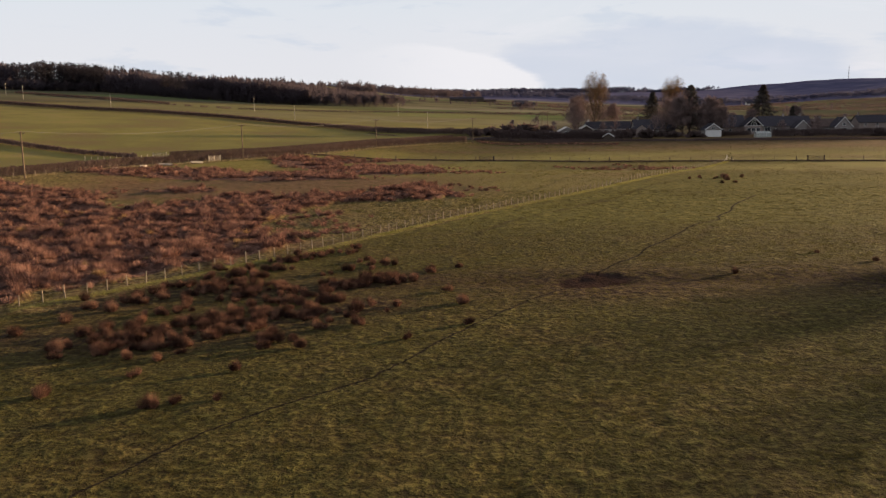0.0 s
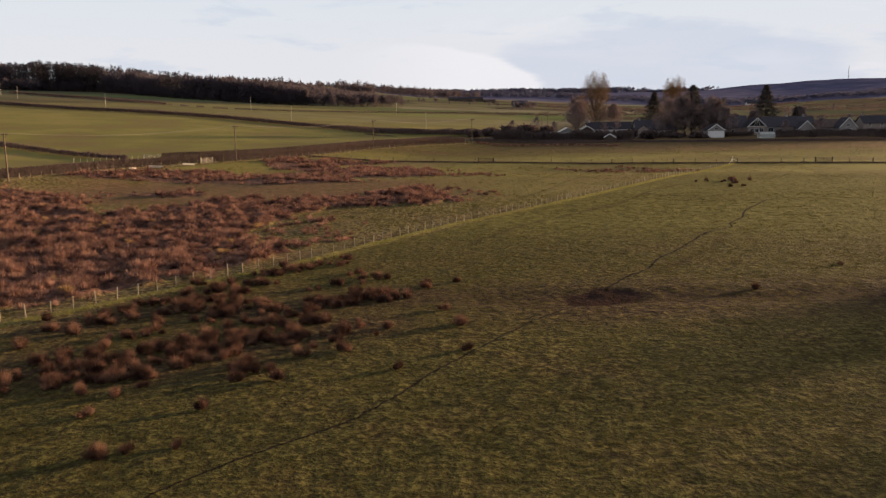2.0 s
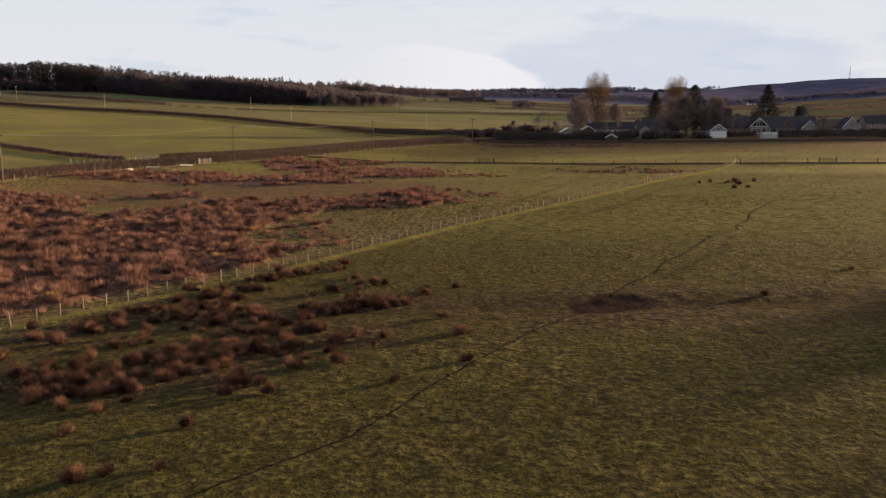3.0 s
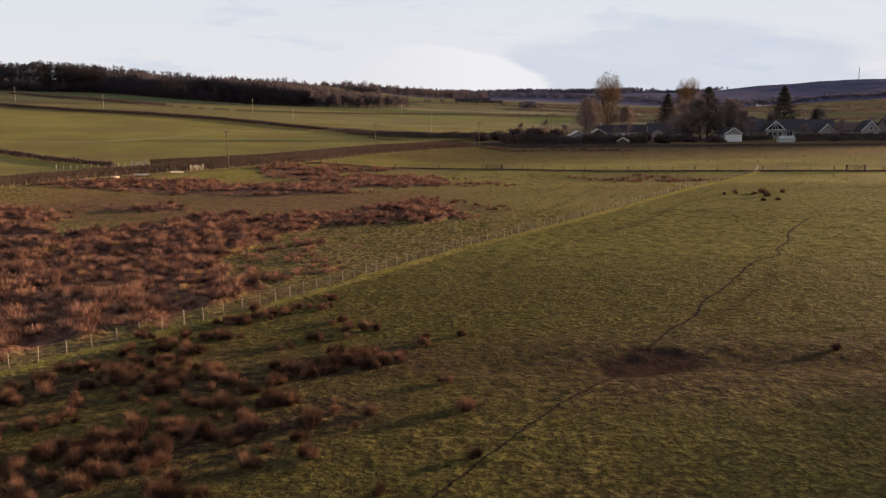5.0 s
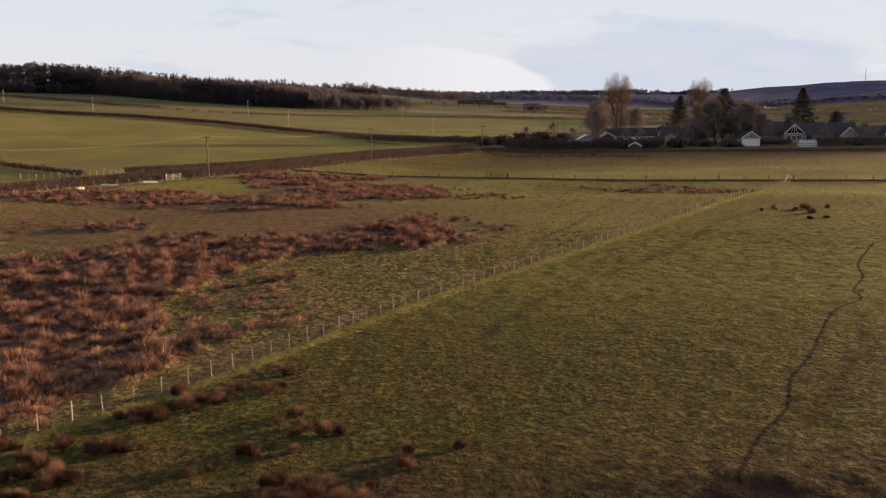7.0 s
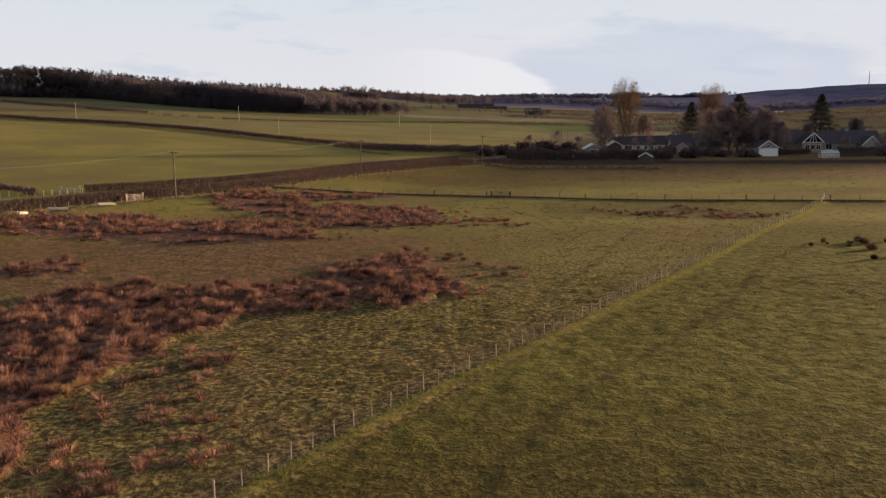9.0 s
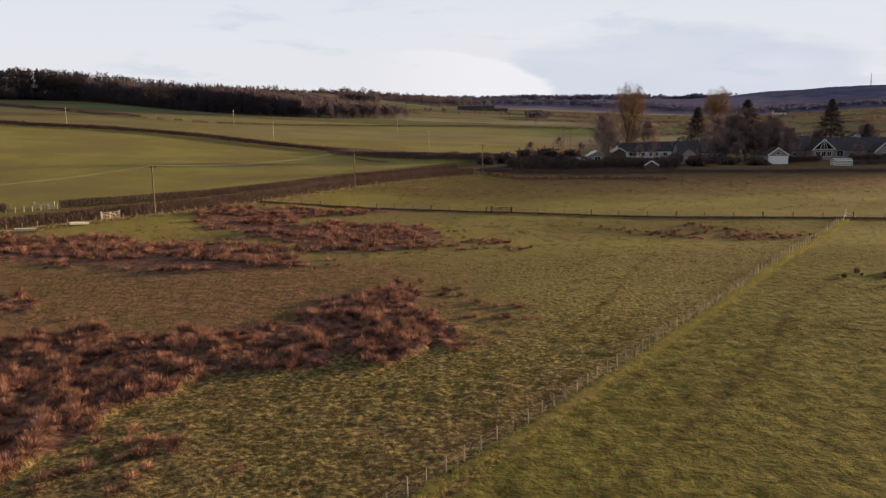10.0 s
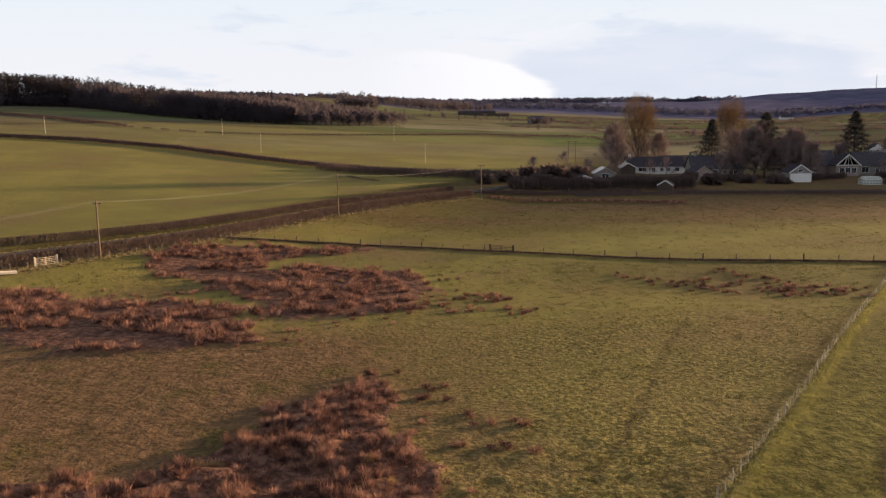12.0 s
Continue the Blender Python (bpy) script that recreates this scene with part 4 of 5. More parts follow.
def shrub(x, y, w, h, label, seed, mat=HEDGE, n=700):
    g = np.random.default_rng(seed)
    p = g.normal(0, 1, (n, 3))
    p /= np.linalg.norm(p, axis=1)[:, None]
    rr = g.uniform(0.35, 1, n)[:, None] * (0.40 + 1.0 * lattice(p[:, 0] * 2.6, p[:, 2] * 2.6 + p[:, 1] * 2, 1.0, seed))[:, None]
    c = p * rr * np.array([w / 2, w / 2, h / 2]) + np.array([0, 0, h * 0.45])
    c[:, 2] = np.maximum(c[:, 2], 0.0)
    d = (p + g.normal(0, .4, (n, 3)) + np.array([0, 0, .4])) * 0.13 * w
    s = np.cross(d, g.normal(0, 1, (n, 3))) * 0.5
    v = np.stack([c - s, c + s, c + d], 1).reshape(-1, 3)
    ob = tagged(new("shrub", raw_mesh("shrub", v, np.arange(3 * n).reshape(-1, 3), [mat])), label, "shrub")
    ob.matrix_basis = pose(x, y, ground_z(x, y) - 0.1)
    return ob


bare_tree(77, 420, 30.5, 0.44, 1.35, 0.18, "tall bare poplar with a dense rounded head", CATKIN, 11, per=5, limbs=22, tl=1.6, tw=0.014, fan=0.92, crown=0.50, round_head=0.25)
bare_tree(131, 474, 30.0, 0.44, 1.35, 0.18, "tall bare poplar rising behind the bungalows", CATKIN, 12, per=5, limbs=20, tl=1.6, tw=0.014, fan=0.92, crown=0.50, round_head=0.25)
bare_tree(70, 437, 15.0, 0.28, 0.5, 0.1, "brown bare tree below the poplar", TWIG, 31, per=3, limbs=15)
bare_tree(90, 440, 14.0, 0.28, 0.5, 0.1, "brown bare tree below the poplar", TWIG, 32, per=3, limbs=15)
bare_tree(126, 440, 17.0, 0.26, 0.5, 0.1, "brown bare tree behind the bungalows", CATKIN, 33, per=3, limbs=18)
bare_tree(70, 428, 17.0, 0.30, 0.4, 0.12, "reddish bare tree beside the poplar", TWIG, 34, per=3, limbs=18)
bare_tree(131, 418, 13.0, 0.30, 0.4, 0.15, "red-brown bare tree among the gardens", TWIG, 35, per=4, limbs=20)
bare_tree(147, 424, 9.0, 0.30, 0.4, 0.15, "small red-brown bare tree among the gardens", TWIG, 36, per=3, limbs=16)
bare_tree(66, 405, 15.5, 0.24, 0.4, 0.2, "pale bare birch beside the lane end", TWIG, 13, per=3, limbs=16)
bare_tree(108, 402, 17.0, 0.26, 0.4, 0.15, "bare reddish birch behind the bungalow", TWIG, 14, per=3, limbs=16)
bare_tree(113, 392, 19.0, 0.26, 0.35, 0.12, "broad dense bare tree in a garden", TWIG, 15, per=6, limbs=24, tl=1.7, tw=0.04)
bare_tree(124, 386, 17.0, 0.25, 0.4, 0.2, "bare tree with brown hanging twigs in a garden", TWIG, 16, per=5, limbs=20, tl=1.7, tw=0.035)
bare_tree(126, 376, 13.0, 0.22, 0.5, 0.3, "slim bare tree by the white shed", TWIG, 17, per=3, limbs=14)
bare_tree(81, 436, 13.0, 0.28, 0.4, 0.15, "spreading bare tree behind the white bungalow", TWIG, 18, per=3, limbs=15)
bare_tree(152, 410, 11.0, 0.28, 0.4, 0.15, "spreading bare tree behind the slate roofs", TWIG, 19, per=3, limbs=15)
bare_tree(186, 440, 12.0, 0.28, 0.4, 0.15, "brown bare tree beside the tall conifer", TWIG, 20, per=4, limbs=15)
conifer(106, 421, 21.0, 7.0, "dark spruce behind the bungalows", 21, n=4200)
conifer(138.3, 416, 17.5, 3.0, "dark rounded cypress behind the slate roofs", 22, blunt=0.55)
conifer(158.5, 414, 23.5, 8.0, "tall dark spruce behind the village", 23, n=3600)
conifer(117, 394, 23.5, 6.5, "tall dark conifer amid the garden trees", 24, n=4200, blunt=0.7)
conifer(176, 420, 13.0, 3.0, "small dark conifer behind the last houses", 25)
for i in range(17):
    x, y = 34 + i * 10.5 + random.uniform(-3, 3), 392 + random.uniform(-5, 14)
    bare_tree(x, y, random.uniform(5.5, 9.5), 0.34, 0.4, 0.1, "small bare garden tree behind the houses", TWIG, 200 + i, per=3, limbs=9, tl=1.2, tw=0.03, depth=1)
for i, (x, y, w, h) in enumerate(((90, 366, 7, 3.4), (84, 372, 5, 4), (38, 372, 8, 4.5), (30, 368, 7, 4), (47, 376, 6, 5), (103, 372, 6, 2.0), (112, 369, 7, 1.8), (160, 366, 5, 2.5), (22, 360, 6, 3.2), (14, 352, 5, 2.8), (190, 362, 6, 3), (57, 366, 4, 2.5))):
    shrub(x, y, w, h, "dark leafless garden shrub at the village edge", 40 + i)


# ---- village ----
def roof_mesh(w, d, eave, rise, over):
    """Gable roof with thickness; the ridge runs along x."""
    bm = bmesh.new()
    a, b, t = w / 2 + over, d / 2 + over, 0.18
    drop = rise * over / (d / 2)
    prof = [(-b, eave - drop), (0, eave + rise), (b, eave - drop), (b, eave - drop - t), (0, eave + rise - t), (-b, eave - drop - t)]
    rings = [[bm.verts.new((s * a, y, z)) for y, z in prof] for s in (-1, 1)]
    for i in range(6):
        j = (i + 1) % 6
        bm.faces.new((rings[0][i], rings[0][j], rings[1][j], rings[1][i]))
    bm.faces.new(rings[0]), bm.faces.new(rings[1][::-1])
    bmesh.ops.recalc_face_normals(bm, faces=bm.faces[:])
    return bm


def wall_mesh(w, d, eave, rise):
    bm = bmesh.new()
    prof = [(-d / 2, -0.5), (d / 2, -0.5), (d / 2, eave - 0.2), (0, eave + rise - 0.2), (-d / 2, eave - 0.2)]
    rings = [[bm.verts.new((s * w / 2, y, z)) for y, z in prof] for s in (-1, 1)]
    for i in range(5):
        j = (i + 1) % 5
        bm.faces.new((rings[0][i], rings[0][j], rings[1][j], rings[1][i]))
    bm.faces.new(rings[0]), bm.faces.new(rings[1][::-1])
    bmesh.ops.recalc_face_normals(bm, faces=bm.faces[:])
    return bm


def window(parent, m, w, h, frame_mat=WHITE, bars=2):
    """Framed window standing 5 cm out of its wall, which faces -y in m."""
    bm = bmesh.new()
    for u in (-w / 2, w / 2):
        solid(bm, m @ pose(u, 0, 0), 0.10, 0.12, h)
    for z in (-0.05, h - 0.05):
        solid(bm, m @ pose(0, 0, z), w + 0.1, 0.124, 0.10)
    for k in range(1, bars):
        solid(bm, m @ pose(-w / 2 + w * k / bars, 0, 0), 0.06, 0.11, h)
    win = part("window", bm, frame_mat, parent)
    bm = bmesh.new()
    solid(bm, m @ pose(0, 0.02, 0), w, 0.05, h)
    part("pane", bm, GLASS, win)
    return win


def house(x, y, w, d, eave, rise, yaw, wallm, roofm, label, wins=(), end_wins=(), chimney=None, trim=False, door=None, kind="house", over=0.35):
    """A gabled house; w runs along its ridge, and its long front faces -y before the turn."""
    base = tagged(new(kind), label, kind.replace("_", " "))
    base.matrix_basis = pose(x, y, ground_z(x, y), 0, 0, yaw)
    part("wall", wall_mesh(w, d, eave, rise), wallm, base)
    part("roof", roof_mesh(w, d, eave, rise, over), roofm, base)
    for u, z, ww, hh in wins:
        window(base, pose(u, -d / 2 - 0.03, z), ww, hh)
    for u, z, ww, hh in end_wins:
        window(base, pose(-w / 2 - 0.03, u, z, 0, 0, -90), ww, hh)
    if door is not None:
        bm = bmesh.new()
        solid(bm, pose(door, -d / 2 - 0.03, 0), 0.95, 0.1, 2.05)
        part("door", bm, DARKWOOD, base)
    for u in chimney or ():
        bm = bmesh.new()
        solid(bm, pose(u, 0, eave + rise - 0.6), 0.9, 0.6, 1.7)
        st = part("chimney", bm, wallm, base)
        for k in (-0.2, 0.2):
            bm = bmesh.new()
            rod(bm, (u + k, 0, eave + rise + 1.1), (u + k, 0, eave + rise + 1.5), 0.11, 0.09, 8)
            part("chimney_pot", bm, TILE, st)
    if trim:
        for s in (-1, 1):
            bm = bmesh.new()
            b0, z0 = s * (d / 2 + over), eave - rise * over / (d / 2) - 0.15
            rod(bm, (-w / 2 - over - 0.05, b0, z0), (-w / 2 - over - 0.05, 0, eave + rise - 0.1), 0.17, sides=4)
            part("bargeboard", bm, WHITE, base)
    bm = bmesh.new()
    solid(bm, pose(0, -d / 2 - over + 0.02, eave - rise * over / (d / 2) - 0.2), w + 2 * over, 0.12, 0.12)
    part("gutter", bm, WHITE if wallm is RENDER else DARKWOOD, base)
    return base


# from the lane end eastwards
house(57.9, 388, 7.0, 7.4, 2.4, 1.9, 90, HARL, PALEROOF, "small grey garage with a pale sheet roof", kind="garage", end_wins=((0, 0.3, 2.4, 1.8),))
house(70.5, 410, 6.5, 5.6, 2.6, 1.6, 90, DARKWOOD, PALEROOF, "open dark carport with a pale gabled roof", kind="carport", trim=True)
house(83.0, 419, 22.0, 9.0, 3.0, 3.4, 2, RENDER, SLATE, "long white bungalow with a dark slate roof", wins=((-5.5, 1.0, 3.2, 1.5), (-1.2, 0.9, 1.4, 1.5), (2.0, 0.9, 1.2, 1.5), (4.6, 0.9, 1.2, 1.5), (8.0, 0.9, 1.6, 1.4)), chimney=(-9.5,), kind="bungalow")
house(90.9, 384, 8.5, 7.5, 3.1, 2.6, 92, STONE, SLATE, "grey stone outbuilding with its gable to the field", kind="outbuilding", over=0.15, end_wins=((0.5, 1.0, 0.9, 1.0),))
house(103.0, 407, 19.5, 9.0, 3.2, 4.4, 0, HARL, SLATE, "grey harled bungalow with a steep dark roof", wins=((-1.0, 0.9, 1.8, 1.5), (2.6, 0.9, 1.4, 1.5), (6.5, 0.9, 1.4, 1.4)), chimney=(-7.5,), kind="bungalow", door=4.6)
house(97.0, 434, 15.0, 8.5, 3.2, 3.0, 0, HARL, TILE, "harled house behind with a brown tiled roof", wins=((0, 1, 1.4, 1.2),), kind="house", chimney=(4.5,))
shop = house(121.3, 376, 6.5, 7.1, 3.5, 2.4, 90, HARL, SLATE, "white rendered garage with a wide white door", trim=True, kind="garage", end_wins=((0, 3.4, 1.5, 0.9),))
bm = bmesh.new()
solid(bm, pose(-3.6, 0, -0.3), 0.5, 7.0, 3.2)
part("garage_door", bm, WHITE, shop, "wide white garage door")
house(136.0, 406, 20.0, 10.0, 3.8, 5.2, 0, STONE, SLATE, "stone bungalow with a high dark slate roof", wins=((-4.5, 1.2, 1.4, 1.4), (-1.0, 1.2, 1.4, 1.4), (2.6, 1.2, 1.4, 1.4)), chimney=(-8.5,), kind="bungalow")
apex = house(147.4, 398, 7.0, 8.4, 4.2, 3.8, 90, STONE, SLATE, "pinkish stone gable wing with a glazed white-framed apex", trim=True, kind="gabled_wing", end_wins=((-2.2, 1.2, 1.7, 1.9), (0, 1.2, 1.7, 1.9), (2.2, 1.2, 1.7, 1.9)))
for u in (-1.5, 0, 1.5):
    bm = bmesh.new()
    rod(bm, (-3.62, u, 4.0), (-3.62, u * 0.12, 7.6), 0.12, sides=4)
    part("glazing_bar", bm, WHITE, apex)
bm = bmesh.new()
tri = [bm.verts.new(p) for p in ((-3.56, -3.7, 4.05), (-3.56, 3.7, 4.05), (-3.56, 0, 7.45))]
bmesh.ops.solidify(bm, geom=[bm.faces.new(tri)], thickness=0.05)
part("apex_pane", bm, GLASS, apex, "dark glazed gable apex")
bm = bmesh.new()
rod(bm, (-3.62, -4.2, 4.0), (-3.62, 4.2, 4.0), 0.13, sides=4)
part("tie_beam", bm, WHITE, apex)
house(164, 402, 24.0, 9.5, 3.9, 4.4, 0, HARL, SLATE, "harled bungalow with a long dark slate roof", wins=((-9.0, 1.0, 2.6, 2.2), (-4.5, 1.2, 1.4, 1.4), (3.5, 1.2, 1.6, 1.4)), chimney=(0, 8), kind="bungalow")
house(169.5, 395, 6.0, 7.0, 3.2, 3.2, 90, HARL, SLATE, "small harled gable wing with white bargeboards", trim=True, kind="gabled_wing", end_wins=((0, 0.8, 1.8, 1.6),))
house(186, 405, 19.0, 9.0, 3.2, 3.6, 0, HARL, TILE, "harled bungalow with a brown tiled roof", wins=((-5, 0.9, 1.6, 1.2), (-1, 0.9, 1.4, 1.2), (5, 0.9, 1.6, 1.2)), kind="bungalow", chimney=(-3,))
house(190, 398, 7.0, 8.0, 3.4, 4.2, 90, HARL, SLATE, "wide harled gable wing with white bargeboards", trim=True, kind="gabled_wing", end_wins=((0, 0.8, 3.0, 1.6), (0, 3.6, 1.6, 1.1)))
house(208, 403, 17.0, 9.0, 5.0, 3.2, -3, STONE, SLATE, "two-storey dark stone house with chimneys", wins=((-5.5, 0.9, 1.4, 1.5), (0, 0.9, 1.4, 1.5), (5.5, 0.9, 1.4, 1.5), (-5.5, 3.3, 1.2, 1.3), (0, 3.3, 1.2, 1.3), (5.5, 3.3, 1.2, 1.3)), chimney=(-7.3, 7.3), kind="house", door=2.6)
house(236, 406, 18.0, 9.0, 2.9, 3.0, -4, RENDER, SLATE, "white bungalow at the far end of the village", wins=((-5, 0.9, 1.6, 1.2), (0, 0.9, 1.6, 1.2)), kind="bungalow", chimney=(4,))
house(214, 508, 7.0, 7.5, 3.0, 2.6, 80, RENDER, SLATE, "small white cottage behind the village", kind="cottage", end_wins=((0, 1.0, 1.2, 1.2),))
house(70.0, 348.5, 4.0, 4.4, 1.9, 1.3, 70, DARKWOOD, DARKWOOD, "low dark shed with white roof edges", trim=True, kind="garden_shed", over=0.2)
house(48.1, 371.0, 4.5, 5.0, 2.3, 0.9, 90, RENDER, SLATE, "small white lean-to shed behind the hedge", kind="garden_shed")


def greenhouse(x, y, w, d, yaw):
    base = tagged(new("greenhouse"), "small white-framed glass greenhouse in a garden", "greenhouse")
    base.matrix_basis = pose(x, y, ground_z(x, y), 0, 0, yaw)
    for i in range(7):
        u = -w / 2 + w * i / 6
        for s in (-1, 1):
            bm = bmesh.new()
            rod(bm, (u, s * d / 2, 0), (u, s * d / 2, 1.7), 0.05, sides=4)
            rod(bm, (u, s * d / 2, 1.7), (u, 0, 2.5), 0.05, sides=4)
            part("bar", bm, GREENW, base)
    for s in (-1, 1):
        for z in (0.05, 0.85, 1.7):
            bm = bmesh.new()
            rod(bm, (-w / 2, s * d / 2, z), (w / 2, s * d / 2, z), 0.06, sides=4)
            part("rail", bm, GREENW, base)
        for z0, z1, y0, y1 in ((0, 1.7, s * d / 2, s * d / 2), (1.7, 2.5, s * d / 2, 0)):
            bm = bmesh.new()
            vs = [bm.verts.new(p) for p in ((-w / 2, y0, z0), (w / 2, y0, z0), (w / 2, y1, z1), (-w / 2, y1, z1))]
            bm.faces.new(vs)
            bmesh.ops.solidify(bm, geom=bm.faces[:], thickness=0.01)
            part("pane", bm, GREENGLASS, base)
    bm = bmesh.new()
    rod(bm, (-w / 2, 0, 2.5), (w / 2, 0, 2.5), 0.06, sides=4)
    part("ridge", bm, GREENW, base)


GREENGLASS = bpy.data.materials.new("greenhouse_glass")
GREENGLASS.use_nodes = True
q = GREENGLASS.node_tree.nodes["Principled BSDF"]
q.inputs["Base Color"].default_value, q.inputs["Roughness"].default_value, q.inputs["Alpha"].default_value = (0.5, 0.55, 0.55, 1), 0.1, 0.45
greenhouse(138.9, 361.0, 6.2, 3.2, 2)


# ---- farms, woods and hills beyond ----
def barn(x, y, w, d, eave, rise, yaw, wallm, roofm, label):
    return house(x, y, w, d, eave, rise, yaw, wallm, roofm, label, kind="barn", over=0.4)


barn(33, 1090, 44, 18, 3.6, 2.0, 0, DARKWOOD, SLATE, "long low dark farm barn on the rise")
barn(64, 1102, 16, 12, 2.6, 1.6, 0, DARKWOOD, TILE, "long low barn with a brown roof")
barn(86, 905, 15, 11, 3.4, 4.0, 20, STONE, SLATE, "stone farmhouse with a brown roof among shrubs")
barn(95, 920, 14, 8, 3.0, 2.5, 0, STONE, SLATE, "stone farm outbuilding with a slate roof")
barn(452, 1222, 17, 8, 3.0, 3.0, 5, RENDER, SLATE, "white cottage alone in far fields")


def wood_proto(kind, seed):
    """A coarse tree for woods seen from far off, 1 m high."""
    g = np.random.default_rng(seed)
    if kind == "mass":
        n = 56
        p = g.normal(0, 1, (n, 3))
        p /= np.linalg.norm(p, axis=1)[:, None]
        c = p * np.array([0.36, 0.36, 0.42]) * g.uniform(0.5, 1, (n, 1)) + np.array([0, 0, 0.45])
        d = (p + np.array([0, 0, 0.6])) * 0.11
        s = np.cross(d, g.normal(0, 1, (n, 3)))
        s = s / np.linalg.norm(s, axis=1)[:, None] * 0.10
        return np.stack([c - s, c + s, c + d], 1).reshape(-1, 3), np.arange(3 * n).reshape(-1, 3)
    if kind == "bare":
        n = 180
        p = g.normal(0, 1, (n, 3))
        p /= np.linalg.norm(p, axis=1)[:, None]
        c = p * np.array([0.26, 0.26, 0.46]) * g.uniform(0.3, 1, (n, 1)) + np.array([0, 0, 0.50])
        d = (p + np.array([0, 0, 0.9])) * 0.075
        s = np.cross(d, g.normal(0, 1, (n, 3)))
        s = s / np.linalg.norm(s, axis=1)[:, None] * 0.028
        v = np.stack([c - s, c + s, c + d], 1).reshape(-1, 3)
        f = np.arange(3 * n).reshape(-1, 3)
        tv = np.array([(-.02, 0, -.05), (.02, 0, -.05), (.006, 0, .7), (0, -.02, -.05), (0, .02, -.05), (0, .006, .7)])
        return join([(v, f), (tv, np.array([[0, 1, 2], [3, 4, 5]]))])
    n = 100
    t = g.uniform(0.08, 1, n)
    a = g.uniform(0, 2 * np.pi, n)
    r = 0.20 * (1 - t) ** 0.8 * g.uniform(0.4, 1, n)
    c = np.stack([r * np.cos(a), r * np.sin(a), t], -1)
    d = np.stack([np.cos(a) * 0.08, np.sin(a) * 0.08, g.uniform(-0.07, 0.02, n)], -1)
    s = np.stack([-np.sin(a), np.cos(a), np.zeros(n)], -1) * 0.030
    v = np.stack([c - s, c + s, c + d + np.array([0, 0, 0.03])], 1).reshape(-1, 3)
    v = np.concatenate([v, [(-.02, 0, -.05), (.02, 0, -.05), (0, 0, .9)]])
    return v, np.arange(len(v)).reshape(-1, 3)


def wood(name, x, y, h, kind, mat, label):
    """Many coarse trees as one mesh."""
    pairs = []
    for k in range(3):
        sel = np.arange(k, len(x), 3)
        pv, pf = wood_proto(kind, 60 + k)
        pairs.append(stamp(pv, pf, on_ground(x[sel], y[sel]), rng.uniform(0, 6.3, len(sel)), h[sel] * rng.uniform(0.8, 1.3, len(sel)), h[sel]))
    v, f = join(pairs)
    return stuff(name, v, f, [mat], label, "wood")


def fill(poly, per):
    xs, ys = [p[0] for p in poly], [p[1] for p in poly]
    n = int((max(xs) - min(xs)) * (max(ys) - min(ys)) * per)
    x, y = rng.uniform(min(xs), max(xs), n), rng.uniform(min(ys), max(ys), n)
    k = inside(poly, x, y)
    return x[k], y[k]


HILLWOOD = [(-480, 830), (-390, 818), (-345, 850), (-300, 812), (-250, 760), (-209, 722), (-161, 700), (-118, 692), (-79, 705), (-35, 760), (-35, 790), (-90, 850), (-200, 860), (-330, 920), (-480, 930)]
x, y = fill(HILLWOOD, 0.034)
k = rng.uniform(0, 1, len(x)) > 0.62 * ease((x + 135) / 60)
x, y = x[k], y[k]
con = (lattice(x, y, 55, 71) > 0.42) & (y > 735)
h = 11 + 4.5 * ease((-x - 250) / 120) + 4 * lattice(x, y, 18, 72) + 7.5 * lattice(x, y, 48, 73) - 1 + rng.uniform(-1.0, 1.2, len(x))
h = h * (1.06 - 0.28 * ease((x + 150) / 60))
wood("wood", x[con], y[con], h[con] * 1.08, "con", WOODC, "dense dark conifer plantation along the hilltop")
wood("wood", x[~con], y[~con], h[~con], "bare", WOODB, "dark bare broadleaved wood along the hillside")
p = np.array(along(HILLWOOD[:10], 0.8))
n = len(p)
x, y = p[:, 0] + rng.uniform(-3, 3, n), p[:, 1] + rng.uniform(0, 9, n)
k = rng.uniform(0, 1, n) > 0.75 * ease((x + 135) / 60)
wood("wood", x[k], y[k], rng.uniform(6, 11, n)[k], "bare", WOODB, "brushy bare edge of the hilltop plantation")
x = np.concatenate([rng.uniform(-450, -380, 60), rng.uniform(-150, -30, 40)])
y = np.where(x < -290, 812 + rng.uniform(-10, 10, 100), 702 + rng.uniform(-8, 8, 100) + np.maximum(x + 90, 0) * 0.9)
wood("wood", x, y, rng.uniform(8, 13, 100), "bare", WOODB, "fringe of bare trees at the foot of the wood")
# Trees out of view, added for their shadow on the village.
x, y = fill([(262, 420), (300, 400), (420, 470), (420, 600), (330, 590)], 0.016)
wood("wood", x, y, rng.uniform(12, 18, len(x)), "bare", WOODB, "unseen bare wood added east of the village to shade it")
# Invented belt out of view; darkens the near right of the pasture.
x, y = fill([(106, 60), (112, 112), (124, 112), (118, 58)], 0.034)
wood("wood", x, y, rng.uniform(12, 15, len(x)), "bare", WOODB, "unseen belt of bare trees added to shade the pasture")
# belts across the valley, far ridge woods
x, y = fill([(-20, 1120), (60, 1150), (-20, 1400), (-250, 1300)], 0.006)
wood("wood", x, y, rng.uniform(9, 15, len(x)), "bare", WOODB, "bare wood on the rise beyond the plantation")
x = rng.uniform(-500, 1300, 2000)
y = 1350 + 160 * lattice(x, x, 180, 75) + rng.uniform(0, 160, 2000)
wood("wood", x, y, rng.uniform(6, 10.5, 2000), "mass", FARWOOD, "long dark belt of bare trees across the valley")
x = rng.uniform(-700, 700, 1500)
y = 1850 + 400 * lattice(x, x, 300, 76) + rng.uniform(0, 260, 1500)
k = x < 350 + 250 * lattice(x, y, 150, 78)
x, y = x[k], y[k]
